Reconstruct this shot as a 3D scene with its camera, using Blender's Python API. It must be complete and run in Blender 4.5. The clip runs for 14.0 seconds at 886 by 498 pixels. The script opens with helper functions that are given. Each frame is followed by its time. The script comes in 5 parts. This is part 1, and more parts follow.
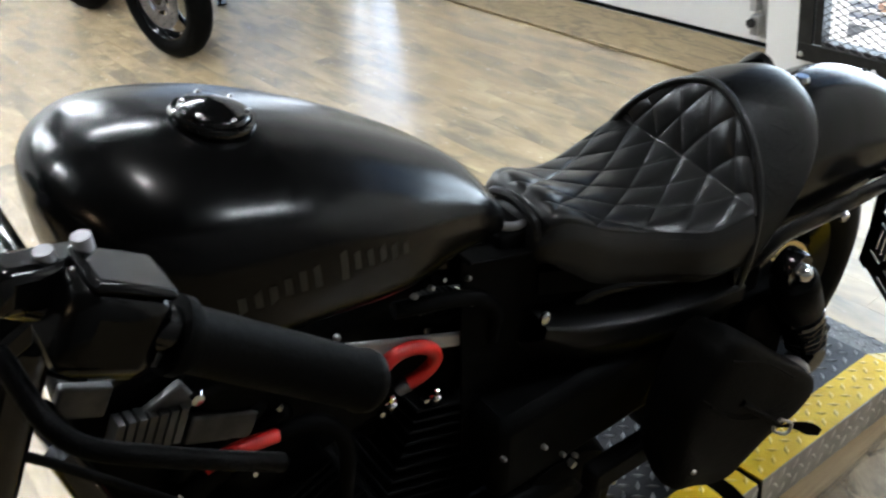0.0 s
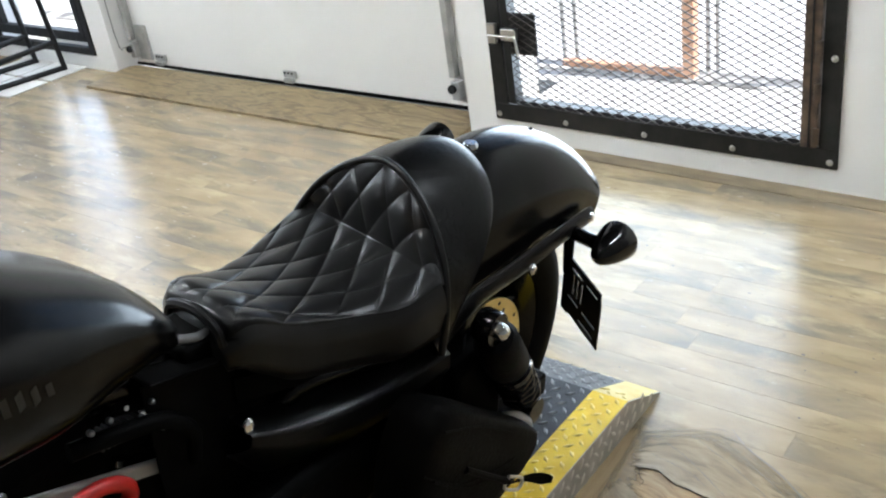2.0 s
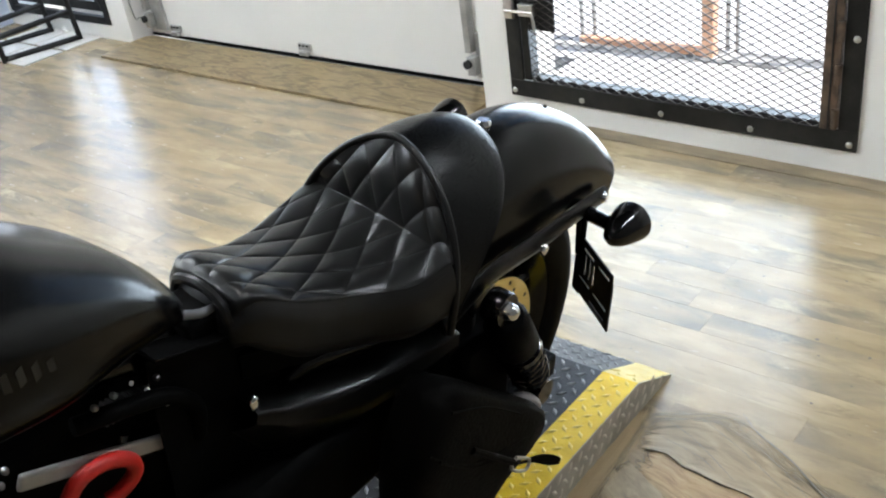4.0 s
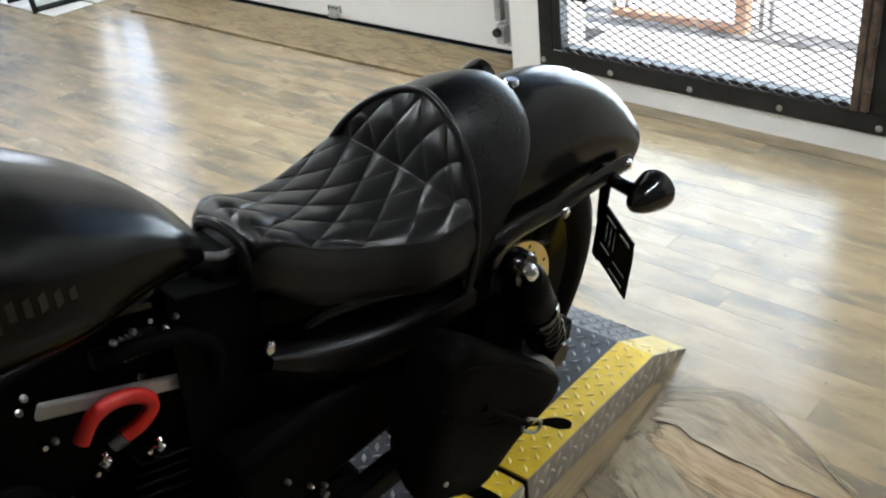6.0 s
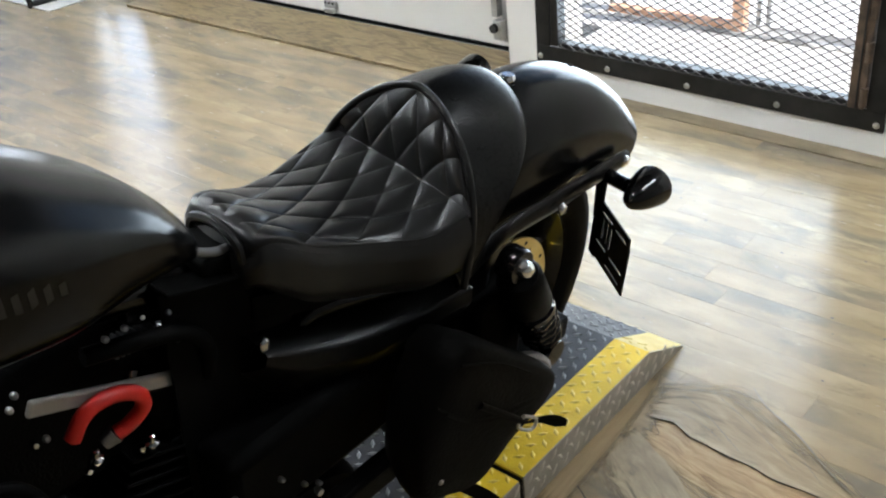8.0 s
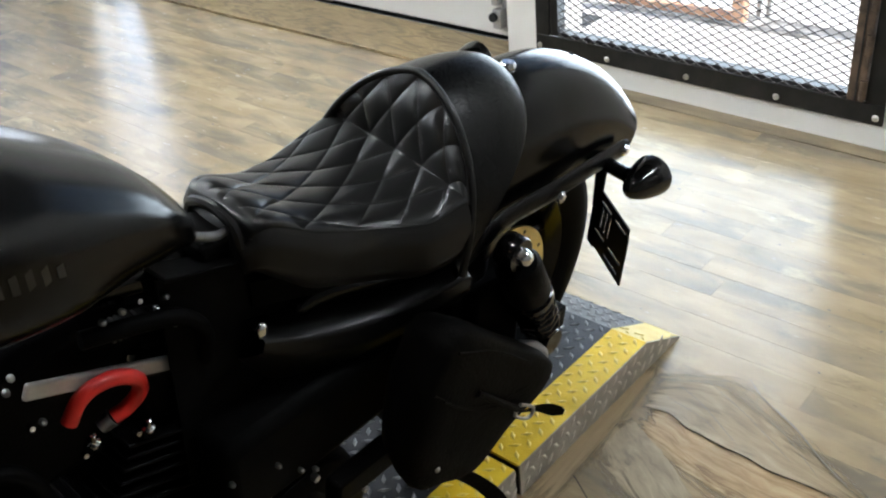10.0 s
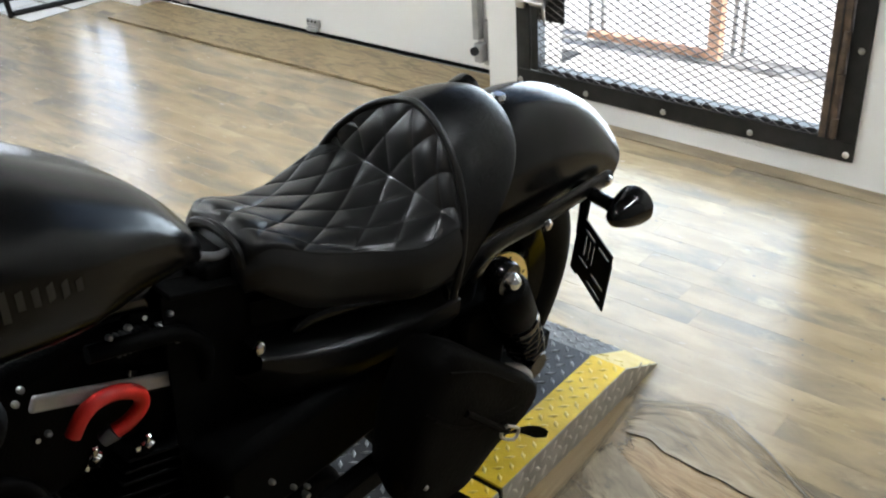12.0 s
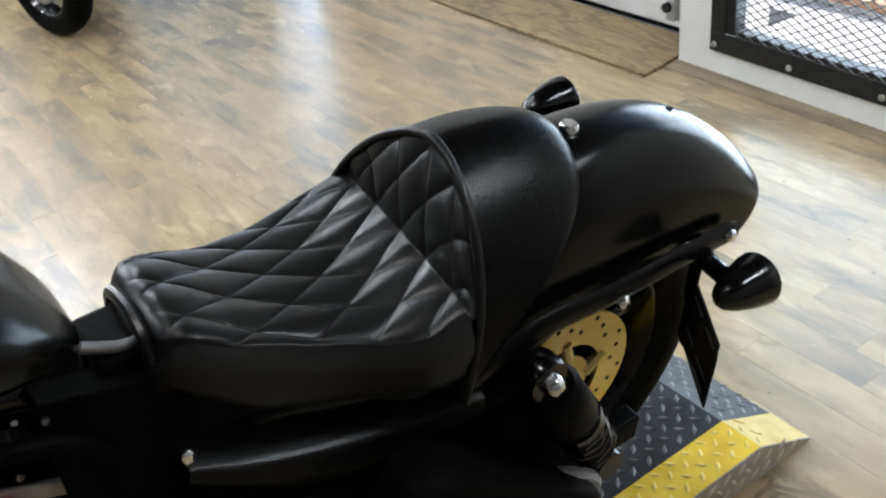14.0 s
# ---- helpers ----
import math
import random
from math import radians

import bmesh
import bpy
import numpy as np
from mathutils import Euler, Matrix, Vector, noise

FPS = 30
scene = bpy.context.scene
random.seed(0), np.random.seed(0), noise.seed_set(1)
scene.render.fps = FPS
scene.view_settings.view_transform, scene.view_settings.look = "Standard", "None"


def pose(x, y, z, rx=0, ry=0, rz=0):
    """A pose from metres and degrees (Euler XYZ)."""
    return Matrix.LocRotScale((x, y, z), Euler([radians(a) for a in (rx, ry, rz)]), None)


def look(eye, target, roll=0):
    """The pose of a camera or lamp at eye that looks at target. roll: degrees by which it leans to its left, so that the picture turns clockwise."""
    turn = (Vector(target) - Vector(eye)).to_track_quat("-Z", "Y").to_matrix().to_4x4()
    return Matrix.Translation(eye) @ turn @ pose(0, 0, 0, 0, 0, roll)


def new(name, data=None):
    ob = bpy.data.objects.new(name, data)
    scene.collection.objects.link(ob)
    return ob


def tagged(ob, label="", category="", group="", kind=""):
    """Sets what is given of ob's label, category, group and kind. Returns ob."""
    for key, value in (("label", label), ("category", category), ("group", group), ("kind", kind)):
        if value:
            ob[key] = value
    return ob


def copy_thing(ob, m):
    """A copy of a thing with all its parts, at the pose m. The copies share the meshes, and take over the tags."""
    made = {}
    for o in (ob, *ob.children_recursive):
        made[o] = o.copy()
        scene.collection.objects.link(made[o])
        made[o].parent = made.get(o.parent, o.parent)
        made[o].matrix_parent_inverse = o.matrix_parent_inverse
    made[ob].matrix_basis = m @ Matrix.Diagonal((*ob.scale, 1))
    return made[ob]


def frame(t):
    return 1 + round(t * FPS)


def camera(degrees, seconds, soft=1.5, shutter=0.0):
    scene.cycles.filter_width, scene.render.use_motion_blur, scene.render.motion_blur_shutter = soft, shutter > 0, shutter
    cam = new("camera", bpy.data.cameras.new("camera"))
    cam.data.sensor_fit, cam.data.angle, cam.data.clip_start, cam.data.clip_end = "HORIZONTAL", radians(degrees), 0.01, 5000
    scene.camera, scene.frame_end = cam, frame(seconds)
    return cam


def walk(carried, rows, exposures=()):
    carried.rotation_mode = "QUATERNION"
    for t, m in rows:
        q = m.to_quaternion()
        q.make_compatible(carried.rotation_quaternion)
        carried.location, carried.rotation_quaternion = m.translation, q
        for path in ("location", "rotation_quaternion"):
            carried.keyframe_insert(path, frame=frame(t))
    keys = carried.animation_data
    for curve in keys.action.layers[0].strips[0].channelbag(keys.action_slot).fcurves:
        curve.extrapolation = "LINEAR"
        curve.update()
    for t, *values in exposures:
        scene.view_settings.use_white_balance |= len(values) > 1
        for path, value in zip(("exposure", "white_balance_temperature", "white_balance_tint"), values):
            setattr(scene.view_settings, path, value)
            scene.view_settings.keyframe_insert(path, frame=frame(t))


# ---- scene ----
cam = camera(49.1, 14.0, 2.1, 0.2)
PATH = [
    (0, (-0.756, -1.17, 1.449), (0.159, 0.286, 0.427), -7.7),
    (0.2, (-0.738, -1.176, 1.450), (0.265, 0.234, 0.447), -8.2),
    (0.5, (-0.708, -1.194, 1.446), (0.381, 0.157, 0.451), -8.6),
    (0.7, (-0.693, -1.199, 1.445), (0.445, 0.118, 0.459), -9.3),
    (1, (-0.678, -1.204, 1.444), (0.537, 0.06, 0.481), -9.0),
    (1.5, (-0.662, -1.211, 1.44), (0.611, 0.001, 0.486), -9.1),
    (2, (-0.653, -1.212, 1.439), (0.667, -0.045, 0.493), -8.8),
    (2.5, (-0.645, -1.202, 1.438), (0.673, -0.035, 0.488), -8.2),
    (3, (-0.636, -1.202, 1.437), (0.662, -0.028, 0.47), -8.4),
    (5.5, (-0.645, -1.21, 1.421), (0.601, -0.017, 0.409), -7.1),
    (6, (-0.649, -1.209, 1.414), (0.581, -0.014, 0.385), -6.5),
    (6.5, (-0.643, -1.204, 1.411), (0.591, -0.021, 0.374), -6.3),
    (7, (-0.641, -1.205, 1.413), (0.59, -0.016, 0.377), -6.9),
    (7.5, (-0.641, -1.204, 1.412), (0.589, -0.013, 0.38), -6.6),
    (8, (-0.642, -1.205, 1.409), (0.589, -0.017, 0.373), -6.3),
    (10.5, (-0.645, -1.2, 1.402), (0.58, -0.022, 0.347), -5.5),
    (11, (-0.648, -1.202, 1.4), (0.572, -0.02, 0.345), -5.5),
    (11.5, (-0.652, -1.204, 1.4), (0.571, -0.031, 0.337), -5.2),
    (12, (-0.695, -1.211, 1.42), (0.596, -0.058, 0.418), -3.9),
    (12.2, (-0.727, -1.207, 1.421), (0.585, -0.071, 0.428), -3.4),
    (12.5, (-0.769, -1.197, 1.413), (0.569, -0.092, 0.418), -3.1),
    (12.7, (-0.788, -1.202, 1.421), (0.550, -0.129, 0.392), -4.9),
    (13, (-0.735, -1.179, 1.394), (0.626, -0.148, 0.353), -3.7),
    (13.2, (-0.645, -1.154, 1.375), (0.631, -0.036, 0.316), -6.0),
    (13.5, (-0.475, -1.15, 1.374), (0.629, 0.155, 0.335), -3.9),
    (13.7, (-0.372, -1.152, 1.384), (0.651, 0.215, 0.343), -5.5),
    (14, (-0.237, -1.102, 1.373), (0.661, 0.314, 0.282), -7.2),
]
walk(cam, [(t, look(eye, target, roll)) for t, eye, target, roll in PATH], [(0, 1.15, 6150, 9), (3, 1.15, 6150, 9), (5.5, 1.05, 6300, 9), (10.5, 1.08, 6300, 9), (12.6, 1.05, 6300, 9), (13.2, 0.85, 6150, 9), (14, 0.92, 6150, 9)])

# ---- world, sun, lamps ----
world = bpy.data.worlds.new("sky")
scene.world = world
world.use_nodes = True
wn = world.node_tree
sky = wn.nodes.new("ShaderNodeTexSky")
sky.sky_type, sky.sun_disc = "NISHITA", False
sky.sun_elevation, sky.sun_rotation = radians(62), radians(350)
wn.nodes["Background"].inputs[1].default_value = 0.12
wn.links.new(sky.outputs[0], wn.nodes["Background"].inputs[0])

sun = new("sun", bpy.data.lights.new("sun", "SUN"))
sun.data.energy, sun.data.angle, sun.data.color = 4.0, radians(0.5), (1, 0.96, 0.9)
sun.matrix_world = look((0, 0, 0), (-0.05, 0.47, -0.88))


def area(name, eye, target, w, h, watts, colour):
    lamp = new(name, bpy.data.lights.new(name, "AREA"))
    lamp.data.shape, lamp.data.size, lamp.data.size_y = "RECTANGLE", w, h
    lamp.data.energy, lamp.data.color = watts, colour
    lamp.matrix_world = look(eye, target)
    return lamp


# Daylight in the gate's and the glazed door's openings.
area("gate_daylight", (2.25, 0.27, 0.74), (0, 0.27, 0.64), 1.15, 1.15, 21, (0.76, 0.89, 1))
area("window_daylight", (2.33, 4.18, 1.15), (0, 3.9, 0.6), 0.85, 1.8, 8, (0.74, 0.84, 1))

# ---- materials ----


def mat(name, colour, colour2=None, scale=8.0, rough=0.5, rough2=None, metal=0.0, bump=0.0, bump_scale=60.0, stretch=(1, 1, 1), coat=0.0, spec=0.5, random=0.0, detail=6.0, lo=0.35, hi=0.65):
    m = bpy.data.materials.new(name)
    m.use_nodes = True
    n, l = m.node_tree.nodes, m.node_tree.links
    b = n["Principled BSDF"]
    b.inputs["Metallic"].default_value = metal
    b.inputs["Specular IOR Level"].default_value = spec
    b.inputs["Coat Weight"].default_value = coat
    b.inputs["Coat Roughness"].default_value = 0.15
    tc = n.new("ShaderNodeTexCoord")
    mp = n.new("ShaderNodeMapping")
    mp.inputs["Scale"].default_value = stretch
    l.new(tc.outputs["Object"], mp.inputs["Vector"])
    big = n.new("ShaderNodeTexNoise")
    big.inputs["Scale"].default_value, big.inputs["Detail"].default_value = scale, detail
    l.new(mp.outputs[0], big.inputs["Vector"])
    ramp = n.new("ShaderNodeValToRGB")
    ramp.color_ramp.elements[0].position, ramp.color_ramp.elements[1].position = lo, hi
    ramp.color_ramp.elements[0].color = (*colour, 1)
    ramp.color_ramp.elements[1].color = (*(colour2 or [min(1, c * 1.15) for c in colour]), 1)
    l.new(big.outputs["Fac"], ramp.inputs[0])
    out = ramp.outputs[0]
    if random:
        info = n.new("ShaderNodeObjectInfo")
        hsv = n.new("ShaderNodeHueSaturation")
        mr = n.new("ShaderNodeMapRange")
        mr.inputs["To Min"].default_value, mr.inputs["To Max"].default_value = 1 - random, 1 + random
        l.new(info.outputs["Random"], mr.inputs["Value"])
        l.new(mr.outputs[0], hsv.inputs["Value"])
        l.new(out, hsv.inputs["Color"])
        out = hsv.outputs[0]
    l.new(out, b.inputs["Base Color"])
    fine = n.new("ShaderNodeTexNoise")
    fine.inputs["Scale"].default_value, fine.inputs["Detail"].default_value = bump_scale, 5
    l.new(mp.outputs[0], fine.inputs["Vector"])
    rr = n.new("ShaderNodeMapRange")
    rr.inputs["To Min"].default_value, rr.inputs["To Max"].default_value = rough, rough2 if rough2 is not None else min(1, rough + 0.12)
    l.new(fine.outputs["Fac"], rr.inputs["Value"])
    l.new(rr.outputs[0], b.inputs["Roughness"])
    if bump:
        bp = n.new("ShaderNodeBump")
        bp.inputs["Strength"].default_value, bp.inputs["Distance"].default_value = bump, 0.004
        l.new(fine.outputs["Fac"], bp.inputs["Height"])
        l.new(bp.outputs[0], b.inputs["Normal"])
    return m


def glow(name, colour, strength):
    m = bpy.data.materials.new(name)
    m.use_nodes = True
    b = m.node_tree.nodes["Principled BSDF"]
    b.inputs["Emission Color"].default_value = (*colour, 1)
    b.inputs["Emission Strength"].default_value = strength
    return m


SATIN = mat("satin_black_paint", (0.0012, 0.0012, 0.0013), (0.002, 0.002, 0.002), 5, 0.18, 0.22, spec=0.18)
FENDERPAINT = mat("worn_satin_black_paint", (0.0013, 0.0013, 0.0014), (0.0022, 0.0022, 0.0022), 5, 0.19, 0.23, spec=0.19)
COVER = mat("side_cover_black", (0.008, 0.008, 0.008), (0.013, 0.013, 0.013), 6, 0.30, 0.38, spec=0.45)
GLOSS = mat("gloss_black", (0.0012, 0.0012, 0.0012), (0.002, 0.002, 0.002), 5, 0.10, 0.18, spec=0.4)
LEATHER = mat("black_leather", (0.0045, 0.0045, 0.0046), (0.008, 0.008, 0.008), 14, 0.27, 0.33, spec=0.26)
HUMP = mat("smooth_black_leather", (0.0014, 0.0014, 0.0015), (0.0025, 0.0025, 0.0025), 9, 0.24, 0.32, spec=0.135, bump=0.06, bump_scale=700)
BAGLEATHER = mat("dull_black_leather", (0.0015, 0.0015, 0.0015), (0.004, 0.0037, 0.0033), 10, 0.5, 0.7, spec=0.03, bump=0.3, bump_scale=160)
SKIRT = mat("matte_black_vinyl", (0.008, 0.008, 0.0085), (0.013, 0.013, 0.013), 9, 0.40, 0.48, spec=0.32, bump=0.0, bump_scale=300)
RUBBER = mat("black_rubber", (0.0015, 0.0015, 0.0015), (0.003, 0.003, 0.003), 30, 0.5, 0.7, spec=0.04, bump=0.1, bump_scale=200)
WRINKLE = mat("wrinkle_black", (0.001, 0.001, 0.001), (0.002, 0.002, 0.002), 20, 0.4, 0.6, spec=0.06, bump=0.3, bump_scale=300)
CHROME = mat("chrome", (0.75, 0.75, 0.76), None, 10, 0.06, 0.15, metal=1)
PALEALU = mat("pale_bare_aluminium", (0.50, 0.49, 0.47), (0.62, 0.61, 0.58), 25, 0.4, 0.55, metal=0.25)
DISC = mat("straw_tinted_disc_steel", (0.68, 0.52, 0.17), (0.76, 0.62, 0.28), 12, 0.3, 0.45, metal=0.6)
STEEL = mat("brushed_steel", (0.45, 0.44, 0.42), (0.58, 0.57, 0.55), 30, 0.3, 0.45, metal=1)
RED = mat("red_silicone", (0.52, 0.013, 0.009), (0.64, 0.020, 0.014), 20, 0.35, 0.5)
NOSEYELLOW = mat("scraped_yellow_paint", (0.56, 0.40, 0.06), (0.70, 0.55, 0.16), 18, 0.3, 0.5, bump=0.1, bump_scale=90)
YELLOW = mat("worn_yellow_paint", (0.68, 0.44, 0.009), (0.82, 0.575, 0.03), 14, 0.36, 0.55, spec=0.35, bump=0.15, bump_scale=90)
WORNSTEEL = mat("worn_dark_lugs", (0.10, 0.10, 0.104), (0.24, 0.24, 0.245), 60, 0.28, 0.40, metal=0.3)
PALEYELLOW = mat("rubbed_yellow_paint", (0.74, 0.52, 0.04), (0.85, 0.68, 0.18), 60, 0.25, 0.4)
RAWLUG = mat("rubbed_bare_steel", (0.66, 0.62, 0.55), (0.80, 0.76, 0.70), 60, 0.25, 0.38, metal=0.45)
PLATE = mat("black_tread_plate", (0.008, 0.0085, 0.011), (0.020, 0.021, 0.026), 12, 0.30, 0.42, metal=0.0, spec=0.30, bump=0.12, bump_scale=120)
RAWPLATE = mat("bare_tread_plate", (0.36, 0.33, 0.28), (0.50, 0.46, 0.40), 14, 0.32, 0.46, metal=0.35, bump=0.12, bump_scale=120)
WHITE = mat("white_wall_paint", (0.78, 0.77, 0.74), (0.83, 0.82, 0.80), 2.2, 0.5, 0.65, bump=0.12, bump_scale=45)
DOORWHITE = mat("door_white_paint", (0.80, 0.79, 0.76), (0.84, 0.83, 0.80), 1.4, 0.45, 0.55, bump=0.04, bump_scale=30)
CEIL = mat("dim_reflection_ceiling", (0.04, 0.04, 0.042), (0.06, 0.06, 0.062), 3, 0.8)
STRIP = mat("dirty_floor_strip", (0.13, 0.098, 0.058), (0.34, 0.265, 0.16), 4, 0.4, 0.55, stretch=(4, 1, 1), lo=0.3, hi=0.7)
BLACKSTEEL = mat("black_painted_steel", (0.007, 0.007, 0.007), (0.018, 0.017, 0.016), 16, 0.45, 0.65, metal=0.4, bump=0.12, bump_scale=120)
MESH = mat("dark_expanded_metal", (0.05, 0.045, 0.042), (0.08, 0.07, 0.065), 30, 0.5, 0.65, metal=0.5)
CONCRETE = mat("pale_concrete", (0.55, 0.53, 0.50), (0.68, 0.66, 0.63), 3, 0.8, 0.9, bump=0.2)
DIRTY = mat("dirty_concrete", (0.16, 0.155, 0.15), (0.62, 0.60, 0.57), 5, 0.8, 0.9, bump=0.2, lo=0.42, hi=0.58)
# Orange paint, paled to carry the outdoor glare on post and sill.
ORANGE = mat("glare_paled_orange", (0.66, 0.36, 0.22), (0.74, 0.45, 0.30), 6, 0.5, 0.7)
GREY = mat("galvanised", (0.38, 0.38, 0.37), (0.5, 0.5, 0.49), 18, 0.4, 0.55, metal=0.7)
BLUEWALL = mat("pale_blue_panel", (0.60, 0.68, 0.80), None, 3, 0.5, 0.6)
TILE = mat("white_tile", (0.66, 0.62, 0.57), (0.74, 0.71, 0.67), 6, 0.3, 0.45)
DULLDARK = mat("oily_aluminium", (0.07, 0.07, 0.072), (0.13, 0.13, 0.13), 25, 0.45, 0.6, metal=0.8, bump=0.1)
DULLALU = mat("dull_aluminium", (0.16, 0.16, 0.17), (0.24, 0.24, 0.25), 25, 0.45, 0.6, metal=0.8, bump=0.1)
GREYPLASTIC = mat("grey_fastener", (0.35, 0.35, 0.37), None, 20, 0.35)
# Tones of unseen walls, set low so that black paint mirrors little.
GREYWALL = mat("muted_reflection_wall", (0.13, 0.125, 0.12), (0.17, 0.165, 0.16), 2, 0.7, 0.85)
DARKWALL = mat("dim_reflection_wall", (0.045, 0.043, 0.042), (0.07, 0.067, 0.064), 2, 0.7, 0.85)
DARK = mat("dark_gap", (0.01, 0.01, 0.01), None, 8, 0.8)
TEXTGREY = mat("tank_letter_grey", (0.006, 0.0058, 0.005), (0.010, 0.0095, 0.0085), 20, 0.35)
AMBER = mat("smoked_lens", (0.012, 0.006, 0.004), None, 8, 0.12)


def floor_material():
    """Printed vinyl planks: straw and grey streaks along the plank, each plank shifted by its own random number."""
    m = mat("vinyl_plank", (0.305, 0.228, 0.126), (0.440, 0.338, 0.202), 2.4, 0.19, 0.31, stretch=(6.5, 2.0, 1), bump=0.05, bump_scale=9, detail=9, lo=0.30, hi=0.70)
    n, l = m.node_tree.nodes, m.node_tree.links
    b = n["Principled BSDF"]
    base = b.inputs["Base Color"].links[0].from_socket
    info = n.new("ShaderNodeObjectInfo")
    geo = n.new("ShaderNodeNewGeometry")
    rnd = n.new("ShaderNodeMath")
    l.new(info.outputs["Random"], rnd.inputs[0])
    l.new(geo.outputs["Random Per Island"], rnd.inputs[1])
    mp = next(x for x in n if x.type == "MAPPING")
    off = n.new("ShaderNodeVectorMath")
    off.operation = "SCALE"
    off.inputs[0].default_value = (37, 61, 5)
    l.new(rnd.outputs[0], off.inputs["Scale"])
    l.new(off.outputs[0], mp.inputs["Location"])

    def noise_at(scale, detail, rough, warp=0.0):
        t = n.new("ShaderNodeTexNoise")
        t.inputs["Scale"].default_value, t.inputs["Detail"].default_value, t.inputs["Roughness"].default_value, t.inputs["Distortion"].default_value = scale, detail, rough, warp
        l.new(mp.outputs[0], t.inputs["Vector"])
        return t.outputs["Fac"]

    def layer(below, fac, lo, hi, colour, most=1.0):
        r = n.new("ShaderNodeMapRange")
        r.inputs["From Min"].default_value, r.inputs["From Max"].default_value, r.inputs["To Max"].default_value = lo, hi, most
        l.new(fac, r.inputs["Value"])
        mix = n.new("ShaderNodeMix")
        mix.data_type = "RGBA"
        mix.inputs["B"].default_value = (*colour, 1)
        l.new(r.outputs[0], mix.inputs["Factor"])
        l.new(below, mix.inputs["A"])
        return mix.outputs["Result"]

    out = layer(base, noise_at(1.1, 6, 0.6, 0.6), 0.45, 0.66, (0.175, 0.146, 0.106), 0.85)
    out = layer(out, noise_at(2.3, 8, 0.7, 1.2), 0.57, 0.74, (0.140, 0.110, 0.070), 0.65)
    out = layer(out, noise_at(1.7, 7, 0.65, 0.4), 0.56, 0.74, (0.55, 0.44, 0.255), 0.85)
    out = layer(out, noise_at(14, 3, 0.5), 0.72, 0.78, (0.07, 0.055, 0.04), 0.6)
    l.new(out, b.inputs["Base Color"])
    return m


def ply_material():
    """Plywood face: wavy dark grain lines over yellow-brown veneer."""
    m = mat("plywood", (0.165, 0.118, 0.055), (0.285, 0.208, 0.104), 3.5, 0.45, 0.6, stretch=(5.0, 1.1, 1), bump=0.08, bump_scale=50, lo=0.3, hi=0.7)
    n, l = m.node_tree.nodes, m.node_tree.links
    b = n["Principled BSDF"]
    base = b.inputs["Base Color"].links[0].from_socket
    mp = next(x for x in n if x.type == "MAPPING")
    for scale, rings, colour, most in ((1.1, 60.0, (0.095, 0.066, 0.032), 0.6), (1.9, 95.0, (0.37, 0.28, 0.15), 0.4)):
        w = n.new("ShaderNodeTexNoise")
        w.inputs["Scale"].default_value, w.inputs["Detail"].default_value, w.inputs["Roughness"].default_value = scale, 3, 0.45
        l.new(mp.outputs[0], w.inputs["Vector"])
        k = n.new("ShaderNodeMath")
        k.operation = "MULTIPLY"
        k.inputs[1].default_value = rings
        l.new(w.outputs["Fac"], k.inputs[0])
        sine = n.new("ShaderNodeMath")
        sine.operation = "SINE"
        l.new(k.outputs[0], sine.inputs[0])
        r = n.new("ShaderNodeMapRange")
        r.inputs["From Min"].default_value, r.inputs["From Max"].default_value, r.inputs["To Max"].default_value = 0.1, 1.0, most
        l.new(sine.outputs[0], r.inputs["Value"])
        mix = n.new("ShaderNodeMix")
        mix.data_type = "RGBA"
        mix.inputs["B"].default_value = (*colour, 1)
        l.new(r.outputs[0], mix.inputs["Factor"])
        l.new(base, mix.inputs["A"])
        base = mix.outputs["Result"]
    l.new(base, b.inputs["Base Color"])
    return m


